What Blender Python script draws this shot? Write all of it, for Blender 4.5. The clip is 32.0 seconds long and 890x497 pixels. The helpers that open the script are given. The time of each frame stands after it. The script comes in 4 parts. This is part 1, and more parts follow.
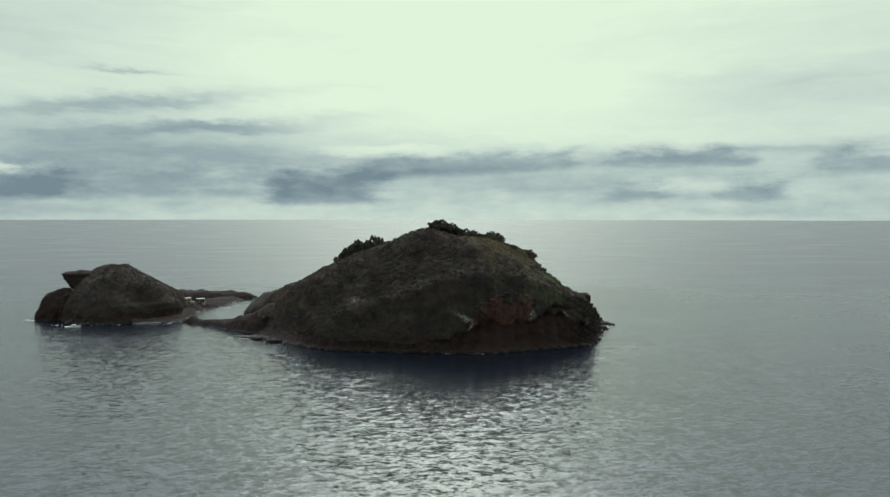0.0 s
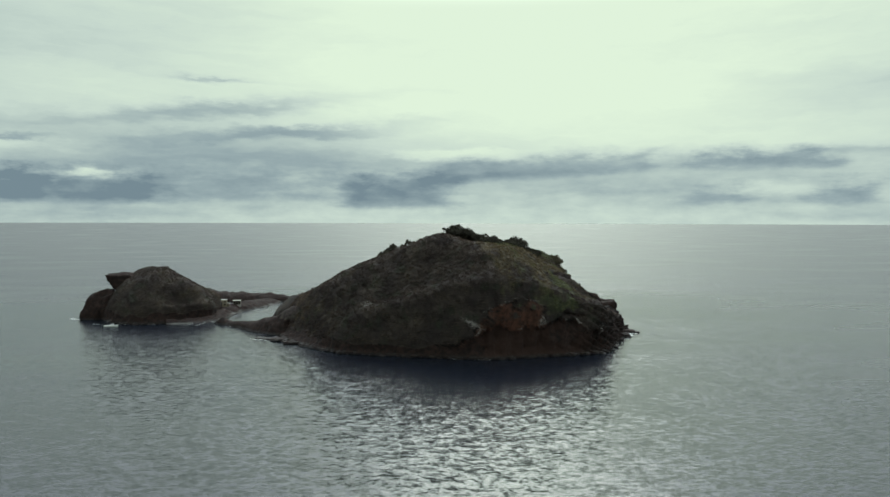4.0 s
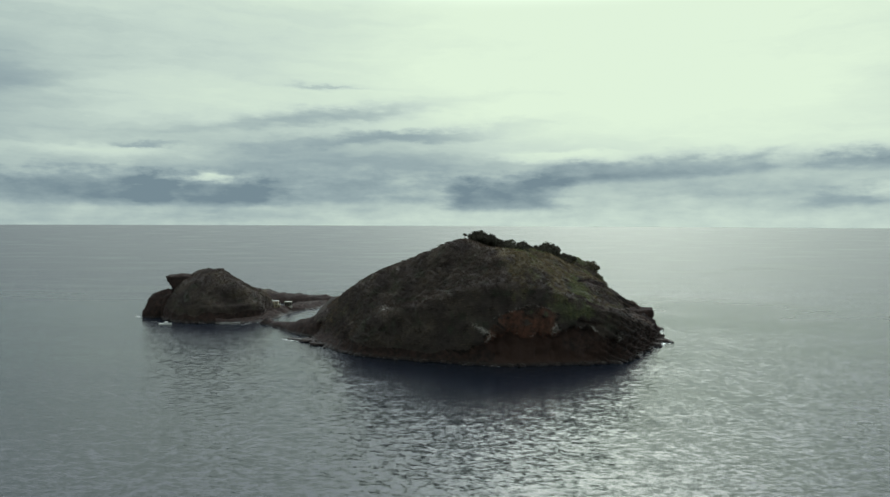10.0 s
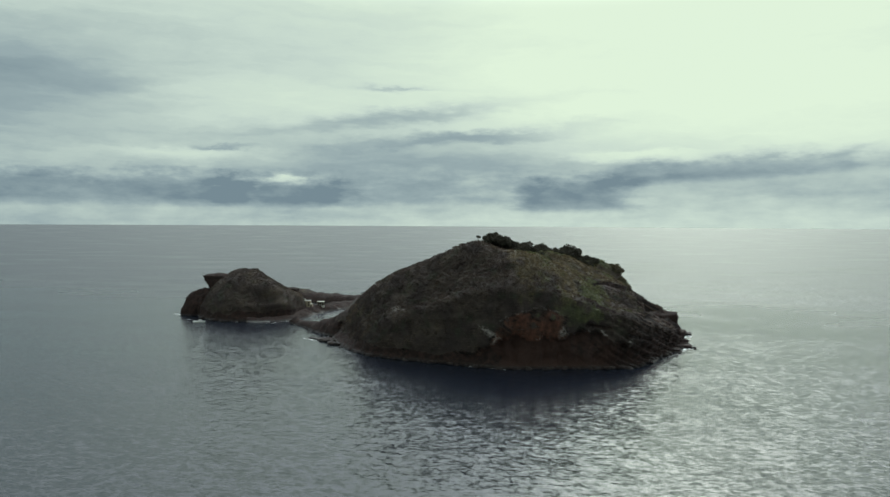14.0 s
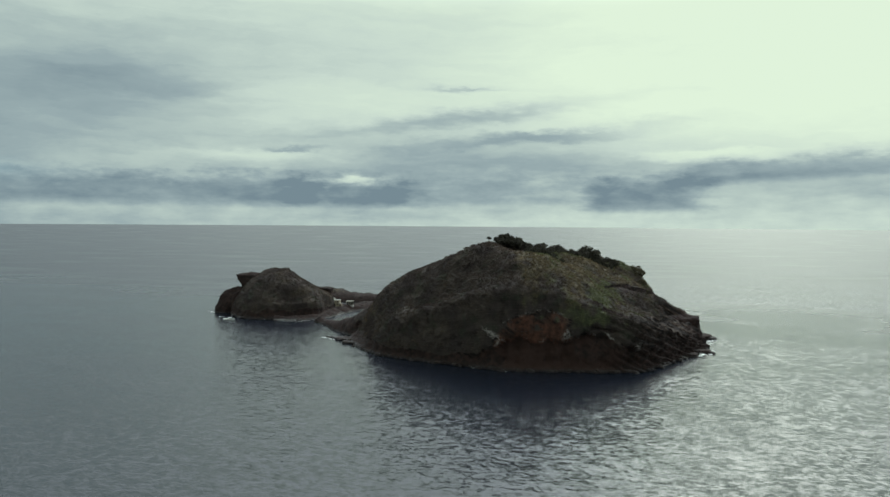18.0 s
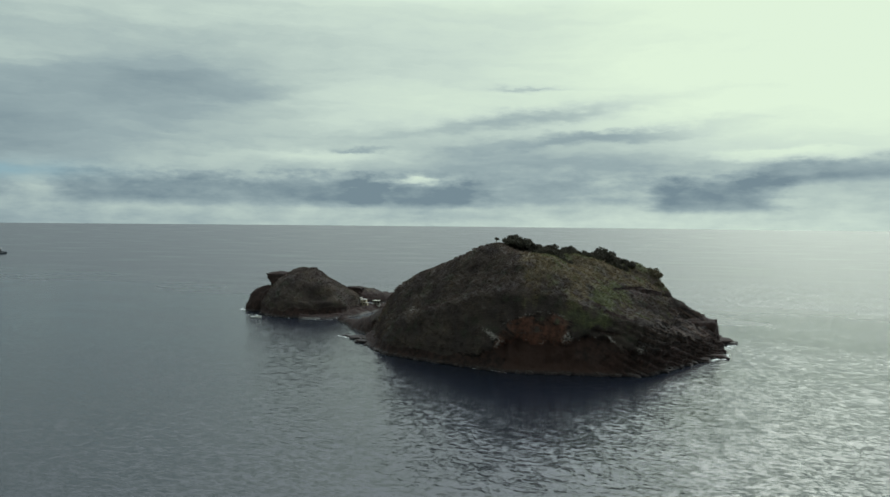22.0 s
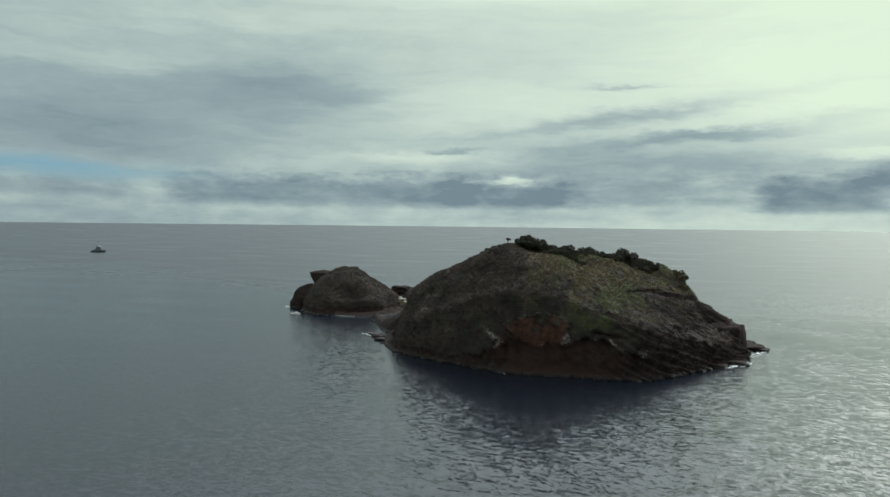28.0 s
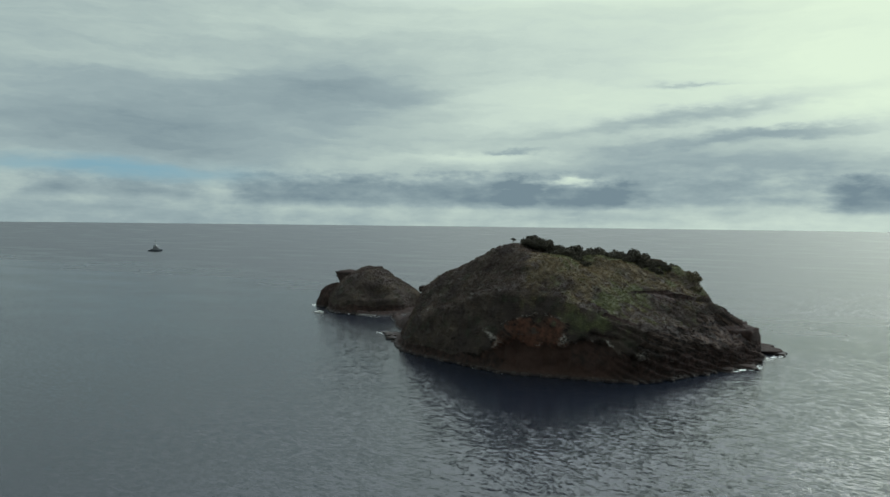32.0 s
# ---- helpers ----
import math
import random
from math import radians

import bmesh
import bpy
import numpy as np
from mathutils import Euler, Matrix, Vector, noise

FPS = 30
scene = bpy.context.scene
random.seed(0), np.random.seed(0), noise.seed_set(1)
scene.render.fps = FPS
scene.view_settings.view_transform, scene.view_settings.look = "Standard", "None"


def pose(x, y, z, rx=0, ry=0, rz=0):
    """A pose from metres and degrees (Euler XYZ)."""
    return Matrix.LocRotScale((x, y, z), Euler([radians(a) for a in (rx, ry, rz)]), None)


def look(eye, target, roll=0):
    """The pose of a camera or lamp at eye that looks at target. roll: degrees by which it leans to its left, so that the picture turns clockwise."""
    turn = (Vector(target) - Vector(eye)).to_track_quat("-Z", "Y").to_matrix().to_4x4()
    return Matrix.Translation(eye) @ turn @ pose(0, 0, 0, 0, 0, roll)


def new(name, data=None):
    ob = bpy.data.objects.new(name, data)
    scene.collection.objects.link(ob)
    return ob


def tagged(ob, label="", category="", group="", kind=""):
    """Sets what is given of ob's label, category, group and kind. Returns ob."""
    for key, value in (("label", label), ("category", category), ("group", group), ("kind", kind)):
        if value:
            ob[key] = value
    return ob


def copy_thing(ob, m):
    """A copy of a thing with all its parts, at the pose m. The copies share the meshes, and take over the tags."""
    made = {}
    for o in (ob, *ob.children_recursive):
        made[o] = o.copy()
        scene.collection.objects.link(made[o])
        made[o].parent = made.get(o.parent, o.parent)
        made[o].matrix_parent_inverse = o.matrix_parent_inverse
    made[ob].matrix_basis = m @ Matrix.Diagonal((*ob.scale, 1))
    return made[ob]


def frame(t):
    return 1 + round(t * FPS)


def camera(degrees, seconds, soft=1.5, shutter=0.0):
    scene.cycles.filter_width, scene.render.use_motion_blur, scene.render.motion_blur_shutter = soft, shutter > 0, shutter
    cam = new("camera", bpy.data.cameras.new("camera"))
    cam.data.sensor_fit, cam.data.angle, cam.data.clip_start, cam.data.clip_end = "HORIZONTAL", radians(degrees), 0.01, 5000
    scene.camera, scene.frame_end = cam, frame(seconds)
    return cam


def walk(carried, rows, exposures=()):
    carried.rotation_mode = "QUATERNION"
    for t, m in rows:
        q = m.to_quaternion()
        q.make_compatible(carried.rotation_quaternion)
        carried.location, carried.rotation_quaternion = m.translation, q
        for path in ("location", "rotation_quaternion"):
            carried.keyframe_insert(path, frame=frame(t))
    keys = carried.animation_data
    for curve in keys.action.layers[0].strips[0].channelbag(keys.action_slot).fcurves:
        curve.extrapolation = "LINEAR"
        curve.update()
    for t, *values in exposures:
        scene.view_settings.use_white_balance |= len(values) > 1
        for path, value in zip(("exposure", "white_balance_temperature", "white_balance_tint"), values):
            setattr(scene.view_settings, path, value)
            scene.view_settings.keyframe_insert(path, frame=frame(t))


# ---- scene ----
cam = camera(62.91, 32.0)
PATH = [
    (0, look((-6.13, 26.20, 65.39), (20.86, 474.97, 46.08), 0.071)),
    (1, look((1.49, 25.75, 65.54), (17.23, 475.09, 46.86), 0.091)),
    (2, look((9.21, 25.41, 65.79), (13.72, 475.03, 47.75), 0.110)),
    (3.5, look((20.80, 25.31, 66.20), (8.68, 474.81, 48.77), 0.136)),
    (5.5, look((36.15, 25.55, 66.79), (1.98, 473.94, 50.13), 0.212)),
    (7, look((47.50, 26.12, 67.10), (-2.81, 473.00, 50.84), 0.230)),
    (9, look((62.45, 27.05, 67.77), (-9.02, 471.06, 51.84), 0.250)),
    (11, look((77.22, 28.49, 68.46), (-15.43, 468.57, 52.74), 0.251)),
    (13, look((91.95, 31.43, 68.89), (-21.48, 466.62, 53.15), 0.299)),
    (14.5, look((102.81, 34.49, 69.14), (-25.78, 465.44, 53.48), 0.335)),
    (16.5, look((117.19, 39.04, 69.32), (-31.32, 463.54, 53.72), 0.402)),
    (18, look((127.99, 42.19, 69.51), (-34.46, 461.55, 53.89), 0.420)),
    (20, look((142.22, 46.90, 69.74), (-38.42, 458.75, 53.99), 0.491)),
    (22, look((156.19, 52.32, 69.93), (-42.15, 455.95, 54.29), 0.567)),
    (24, look((169.62, 57.98, 70.00), (-45.49, 452.94, 54.43), 0.623)),
    (25.5, look((179.61, 62.87, 69.95), (-48.12, 450.68, 54.37), 0.645)),
    (27.5, look((192.34, 70.23, 69.97), (-51.94, 447.84, 54.39), 0.652)),
    (29, look((201.67, 75.88, 69.89), (-54.32, 445.64, 54.20), 0.658)),
    (30, look((207.85, 79.51, 69.96), (-55.52, 444.05, 54.19), 0.665)),
    (31, look((213.98, 83.14, 70.04), (-56.55, 442.40, 54.26), 0.670)),
    (32, look((220.02, 86.96, 70.08), (-57.67, 440.71, 54.31), 0.677)),
]
walk(cam, PATH)

# ---- light: sun behind thin cloud, broken overcast sky ----
SUN_AZ, SUN_EL = -3.0, 36.0          # degrees left of +y, and up


def heading(az, el):
    a, e = radians(az), radians(el)
    return Vector((-math.sin(a) * math.cos(e), math.cos(a) * math.cos(e), math.sin(e)))


sun = new("sun", bpy.data.lights.new("sun", "SUN"))
sun.data.energy, sun.data.angle, sun.data.color = 0.5, radians(24), (1.0, 1.0, 0.90)
sun.matrix_world = look((0, 0, 0), -heading(SUN_AZ, SUN_EL))


class Graph:
    """Short ways to wire nodes."""

    def __init__(self, tree):
        self.tree = tree
        tree.nodes.clear()

    def node(self, kind):
        return self.tree.nodes.new(kind)

    def put(self, socket, value):
        if isinstance(value, bpy.types.NodeSocket):
            self.tree.links.new(value, socket)
        else:
            socket.default_value = value

    def m(self, op, a, b=0.0, c=0.0, clamp=False):
        n = self.node("ShaderNodeMath")
        n.operation, n.use_clamp = op, clamp
        for s, v in zip(n.inputs, (a, b, c)):
            self.put(s, v)
        return n.outputs[0]

    def add(self, *terms):
        out = terms[0]
        for t in terms[1:]:
            out = self.m("ADD", out, t)
        return out

    def mul(self, *terms):
        out = terms[0]
        for t in terms[1:]:
            out = self.m("MULTIPLY", out, t)
        return out

    def xyz(self, x, y, z=0.0):
        n = self.node("ShaderNodeCombineXYZ")
        for s, v in zip(n.inputs, (x, y, z)):
            self.put(s, v)
        return n.outputs[0]

    def split(self, v):
        n = self.node("ShaderNodeSeparateXYZ")
        self.put(n.inputs[0], v)
        return n.outputs

    def noise(self, vector, scale, detail=4.0, rough=0.5, color=False, warp=0.0):
        n = self.node("ShaderNodeTexNoise")
        self.put(n.inputs["Vector"], vector)
        n.inputs["Scale"].default_value, n.inputs["Detail"].default_value = scale, detail
        n.inputs["Roughness"].default_value, n.inputs["Distortion"].default_value = rough, warp
        return n.outputs["Color" if color else "Fac"]

    def ramp(self, value, lo, hi, a=0.0, b=1.0, smooth=True):
        n = self.node("ShaderNodeMapRange")
        n.interpolation_type = "SMOOTHSTEP" if smooth else "LINEAR"
        for s, v in zip(n.inputs, (value, lo, hi, a, b)):
            self.put(s, v)
        return n.outputs[0]

    def mix(self, f, a, b):
        n = self.node("ShaderNodeMix")
        n.data_type = "RGBA"
        self.put(n.inputs[0], f)
        for s, v in ((n.inputs[6], a), (n.inputs[7], b)):
            self.put(s, v if isinstance(v, bpy.types.NodeSocket) else (*v, 1.0))
        return n.outputs[2]

    def scale_color(self, color, k):
        n = self.node("ShaderNodeVectorMath")
        n.operation = "SCALE"
        self.put(n.inputs[0], color)
        self.put(n.inputs["Scale"], k)
        return n.outputs[0]


def build_sky():
    world = bpy.data.worlds.new("sky")
    scene.world = world
    world.use_nodes = True
    g = Graph(world.node_tree)
    d = g.node("ShaderNodeTexCoord").outputs["Generated"]
    x, y, z = g.split(d)
    az = g.mul(g.m("ARCTAN2", g.mul(x, -1.0), y), 57.2958)
    el = g.mul(g.m("ARCSINE", z), 57.2958)
    # drawn-out edges: the plan of the clouds is bent by three sizes of noise
    n1 = g.split(g.noise(g.xyz(g.mul(az, 0.06), g.mul(el, 0.30), 3.0), 1.0, 2.0, 0.5, True))
    n2 = g.split(g.noise(g.xyz(g.mul(az, 0.26), g.mul(el, 1.05), 7.0), 1.0, 4.0, 0.6, True))
    n3 = g.split(g.noise(g.xyz(g.mul(az, 0.75), g.mul(el, 1.5), 2.0), 1.0, 5.0, 0.6, True))
    low = g.ramp(el, 0.0, 5.0, 0.35, 1.0)
    a2 = g.add(az, g.mul(g.add(n1[0], -0.5), 8.0), g.mul(g.add(n2[0], -0.5), 5.0), g.mul(g.add(n3[0], -0.5), 1.2))
    e2 = g.add(el, g.mul(g.add(n1[1], -0.5), 2.4, low), g.mul(g.add(n2[1], -0.5), 1.7, low), g.mul(g.add(n3[1], -0.5), 0.5, low))
    crown = g.add(el, g.mul(g.add(n2[2], -0.5), 2.6), g.mul(g.add(n3[2], -0.5), 1.5))
    foot = g.add(el, g.mul(g.add(n1[2], -0.5), 0.5), g.mul(g.add(n3[1], -0.5), 0.35))

    def bank(left, right, base, top, k, lean=0.0):
        """A bank with a flat foot and heaped crown between two bearings and two heights (degrees)."""
        tilt = g.mul(g.add(az, -(left + right) / 2), -lean)
        side = g.mul(g.ramp(a2, right - 1.6, right + 1.6), g.ramp(a2, left + 1.6, left - 1.6))
        rows = g.mul(g.ramp(g.add(foot, tilt), base - 0.35, base + 0.5), g.ramp(g.add(crown, tilt), top + 0.8, top - 0.7))
        return g.mul(side, rows, k)

    def streak(a, e, wa, we, k, lean=0.0):
        """A drawn-out veil at bearing a, height e (degrees), its half sizes, and its thickness k."""
        da = g.add(a2, -a)
        u = g.mul(da, 1.0 / wa)
        v = g.mul(g.add(e2, -e, g.mul(da, -lean)), 1.0 / we)
        q = g.add(g.mul(u, u), g.mul(v, v))
        return g.mul(g.m("POWER", 2.71828, g.mul(q, -1.0)), k)

    heaps = g.add(*[bank(*c) for c in BANKS])
    veils = g.add(*[streak(*c) for c in VEILS])
    wisps = g.add(*[streak(*c) for c in WISPS])
    drawn = g.noise(g.xyz(g.mul(a2, 0.045), g.mul(e2, 0.42), 1.0), 1.0, 5.0, 0.5)
    puffs = g.noise(g.xyz(g.mul(az, 0.30), g.mul(el, 0.75), 5.0), 1.0, 6.0, 0.6)
    grain = g.noise(g.xyz(g.mul(a2, 0.22), g.mul(e2, 1.5), 9.0), 1.0, 5.0, 0.55)
    # the veil: brightest round the sun's bearing, paler near the sea, duller to the east
    da = g.mul(g.add(az, -SUN_AZ), 1.0 / 40.0)
    glow = g.m("POWER", 2.71828, g.mul(g.mul(da, da), -1.0))
    rise = g.ramp(el, 0.3, 9.0, 0.36, 1.0)
    veil = g.add(0.37, g.mul(glow, rise, 0.70), g.ramp(g.m("ABSOLUTE", az), 75.0, 150.0, 0.0, 0.12))
    body = g.m("MINIMUM", g.add(heaps, veils), 0.75)
    v = g.add(veil, g.mul(g.add(drawn, -0.5), 0.36), g.mul(g.add(grain, -0.5), 0.17), g.mul(body, -1.0), g.mul(wisps, -1.0),
              g.mul(g.add(puffs, -0.5), g.ramp(el, 1.0, 7.0, 0.42, 0.10)), g.mul(g.add(puffs, -0.5), heaps, 0.9))
    v = g.m("MINIMUM", g.m("MAXIMUM", v, 0.0), 1.0)
    n = g.node("ShaderNodeValToRGB")
    g.put(n.inputs[0], v)
    stops = ((0.0, (0.180, 0.255, 0.295)), (0.30, (0.315, 0.410, 0.425)), (0.62, (0.56, 0.68, 0.61)), (1.0, (0.745, 0.895, 0.712)))
    n.color_ramp.elements[0].position, n.color_ramp.elements[1].position = 0.0, 1.0
    while len(n.color_ramp.elements) < len(stops):
        n.color_ramp.elements.new(0.5)
    for e, (p, c) in zip(n.color_ramp.elements, stops):
        e.position, e.color = p, (*c, 1.0)
    color = n.outputs[0]
    # clear sky shows low in the east
    sky = g.node("ShaderNodeTexSky")
    sky.sky_type, sky.sun_disc = "NISHITA", False
    sky.sun_elevation, sky.sun_rotation = radians(SUN_EL), radians(-SUN_AZ)
    clear = g.mix(0.75, g.scale_color(sky.outputs[0], 0.08), (0.17, 0.38, 0.50))
    gap = g.m("MINIMUM", g.add(streak(62, 3.7, 8, 0.7, 1.0), streak(80, 4.2, 10, 0.8, 0.6)), 1.0)
    color = g.mix(gap, color, clear)
    # thin cloud lit through round the sun, above the picture
    ds, de = g.mul(g.add(az, -SUN_AZ), 1.0 / 13.0), g.mul(g.add(el, -SUN_EL + 6.0), 1.0 / 11.0)
    halo = g.m("POWER", 2.71828, g.mul(g.add(g.mul(ds, ds), g.mul(de, de)), -1.0))
    above = g.ramp(el, 16.0, 21.0)
    high = g.mul(g.ramp(el, 15.8, 26.0), g.m("POWER", 2.71828, g.mul(g.mul(da, da), -0.25)))
    color = g.mix(g.mul(high, g.add(0.85, g.mul(halo, -0.6))), color, (0.80, 0.90, 1.0))
    color = g.scale_color(color, g.add(1.0, g.mul(halo, above, 3.8), g.mul(high, 2.0)))
    back = g.node("ShaderNodeBackground")
    g.put(back.inputs[0], color)
    g.put(back.inputs[1], 1.0)
    g.tree.links.new(back.outputs[0], g.node("ShaderNodeOutputWorld").inputs[0])


# low banks: bearings of both ends, heights of foot and crown (degrees), thickness, lean
BANKS = [
    (33, 23.2, 1.2, 3.1, 0.42), (55, 31, 1.35, 3.3, 0.32), (69, 58, 1.6, 2.8, 0.20), (10.3, 1.5, 0.95, 3.3, 0.38), (3, -14.5, 3.4, 4.9, 0.32, -0.05),
    (-15.5, -25, 3.8, 4.9, 0.36), (-25, -29, 1.2, 2.6, 0.28), (-16, -20, 1.2, 2.3, 0.24), (24, 9, 1.5, 3.3, 0.16), (-30, -40, 3.0, 4.6, 0.25),
]
# soft veils and streaks: bearing, height, half width, half height (degrees), thickness, lean
VEILS = [
    (16, 4.6, 17, 2.3, 0.47), (20, 8.0, 10, 0.7, 0.46, -0.10), (13, 6.7, 10, 0.55, 0.40, -0.07), (19.5, 10.4, 2.5, 0.25, 0.35), (24, 13, 9, 3.5, 0.16),
    (46, 9.8, 8, 2.6, 0.34), (61, 7.6, 10, 2.2, 0.28), (53, 5.6, 10, 1.4, 0.14), (60, 0.5, 16, 1.0, 0.13), (32.5, 5.6, 1.9, 0.2, 0.28), (-28, 9.0, 8, 1.6, 0.22),
    (-12, 3.2, 18, 1.6, 0.30), (-24, 5.2, 7, 0.6, 0.25),
]
# thin bright rifts: the same, with thickness below zero
WISPS = [
    (34, 5.1, 7, 0.7, -0.30), (28.0, 3.2, 2.2, 0.38, -0.45), (2, 5.2, 5, 0.35, -0.25), (-21, 2.3, 3.5, 0.5, -0.20), (27, 0.4, 0.9, 0.9, 0.10), (14, 2.3, 2.4, 0.4, -0.15),
]
build_sky()

# ---- materials ----


def material(name):
    m = bpy.data.materials.new(name)
    m.use_nodes = True
    g = Graph(m.node_tree)
    b = g.node("ShaderNodeBsdfPrincipled")
    g.tree.links.new(b.outputs[0], g.node("ShaderNodeOutputMaterial").inputs[0])
    return m, g, b


def bump(g, b, height, distance=1.0, strength=1.0):
    n = g.node("ShaderNodeBump")
    n.inputs["Strength"].default_value, n.inputs["Distance"].default_value = strength, distance
    g.put(n.inputs["Height"], height)
    g.put(b.inputs["Normal"], n.outputs[0])


def place(g):
    return g.node("ShaderNodeNewGeometry").outputs["Position"]


def plain(name, color, rough=0.6, metal=0.0, vary=0.15, scale=1.5):
    """A painted or plain surface with slight blotches and grain."""
    m, g, b = material(name)
    n = g.noise(place(g), scale, 5.0, 0.6)
    dark = tuple(c * (1 - vary) for c in color)
    lite = tuple(min(1, c * (1 + vary)) for c in color)
    g.put(b.inputs["Base Color"], g.mix(g.ramp(n, 0.3, 0.7), dark, lite))
    g.put(b.inputs["Roughness"], g.ramp(n, 0.2, 0.8, rough * 0.85, min(1.0, rough * 1.15)))
    b.inputs["Metallic"].default_value = metal
    return m


def sea_material():
    m, g, b = material("sea_water")
    p = place(g)
    x, y, z = g.split(p)

    def turned(degrees, stretch):
        """The plan turned to the run of the crests and drawn out along them."""
        c, k = math.cos(radians(degrees)), math.sin(radians(degrees))
        return g.xyz(g.add(g.mul(x, c), g.mul(y, k)), g.mul(g.add(g.mul(x, -k), g.mul(y, c)), stretch), 0.0)

    gust = g.ramp(g.noise(turned(8, 2.0), 0.006, 2.0, 0.5), 0.3, 0.7, 0.75, 1.25)
    # calmer in the lee of the islets, rougher on the open sea beyond and to the west
    lee = g.m("MAXIMUM", g.ramp(y, 430.0, 900.0, 0.85, 2.4), g.ramp(x, 60.0, 190.0, 0.85, 1.2))
    wind = g.mul(lee, gust)
    steep = g.mul(wind, g.ramp(y, 440.0, 1100.0, 1.0, 0.45))

    # slopes of the water: swell, wind waves in two crossing trains, ripples
    def slopes(plan, scale, k, detail, rough):
        c = g.split(g.noise(plan, scale, detail, rough, True))
        return g.mul(g.add(c[0], -0.5), 0.7 * k), g.mul(g.add(c[1], -0.5), k)

    waves = [slopes(turned(-6, 1.6), 0.035, 0.06, 1.0, 0.5), slopes(turned(9, 1.9), 0.29, 0.58, 3.0, 0.68), slopes(turned(-15, 1.7), 0.80, 0.55, 2.0, 0.75)]
    n = g.node("ShaderNodeVectorMath")
    n.operation = "NORMALIZE"
    g.put(n.inputs[0], g.xyz(g.mul(g.add(*[w[0] for w in waves]), steep), g.mul(g.add(*[w[1] for w in waves]), steep), 1.0))
    g.put(b.inputs["Normal"], n.outputs[0])
    b.inputs["Base Color"].default_value = (0.007, 0.010, 0.017, 1)
    b.inputs["IOR"].default_value = 1.333
    # ripples too small to see one by one spread the mirror image
    g.put(b.inputs["Roughness"], g.ramp(wind, 0.6, 2.2, 0.19, 0.36, smooth=False))
    return m


def cover(g, name):
    n = g.node("ShaderNodeAttribute")
    n.attribute_name = name
    return n.outputs["Fac"]


def plant_color(g, p, mid, big):
    """Grey-brown brush, straw and green grass, laid out by the cover maps dry and lush."""
    brush = g.mix(g.ramp(big, 0.35, 0.65), (0.039, 0.029, 0.027), (0.064, 0.048, 0.040))
    brush = g.mix(g.ramp(g.noise(p, 0.16, 3.0, 0.55), 0.5, 0.72, 0.0, 0.5), brush, (0.033, 0.041, 0.025))
    straw = g.mix(g.ramp(mid, 0.3, 0.7), (0.060, 0.046, 0.029), (0.126, 0.097, 0.057))
    grass = g.mix(g.ramp(mid, 0.3, 0.7), (0.050, 0.054, 0.029), (0.090, 0.090, 0.045))
    c = g.mix(g.ramp(g.add(cover(g, "dry"), g.mul(g.add(mid, -0.5), 0.5), g.mul(g.add(big, -0.5), 1.4)), 0.15, 0.85), brush, straw)
    return g.mix(g.ramp(g.add(cover(g, "lush"), g.mul(g.add(mid, -0.5), 0.7), g.mul(g.add(big, -0.5), 1.0)), 0.25, 0.85), c, grass)


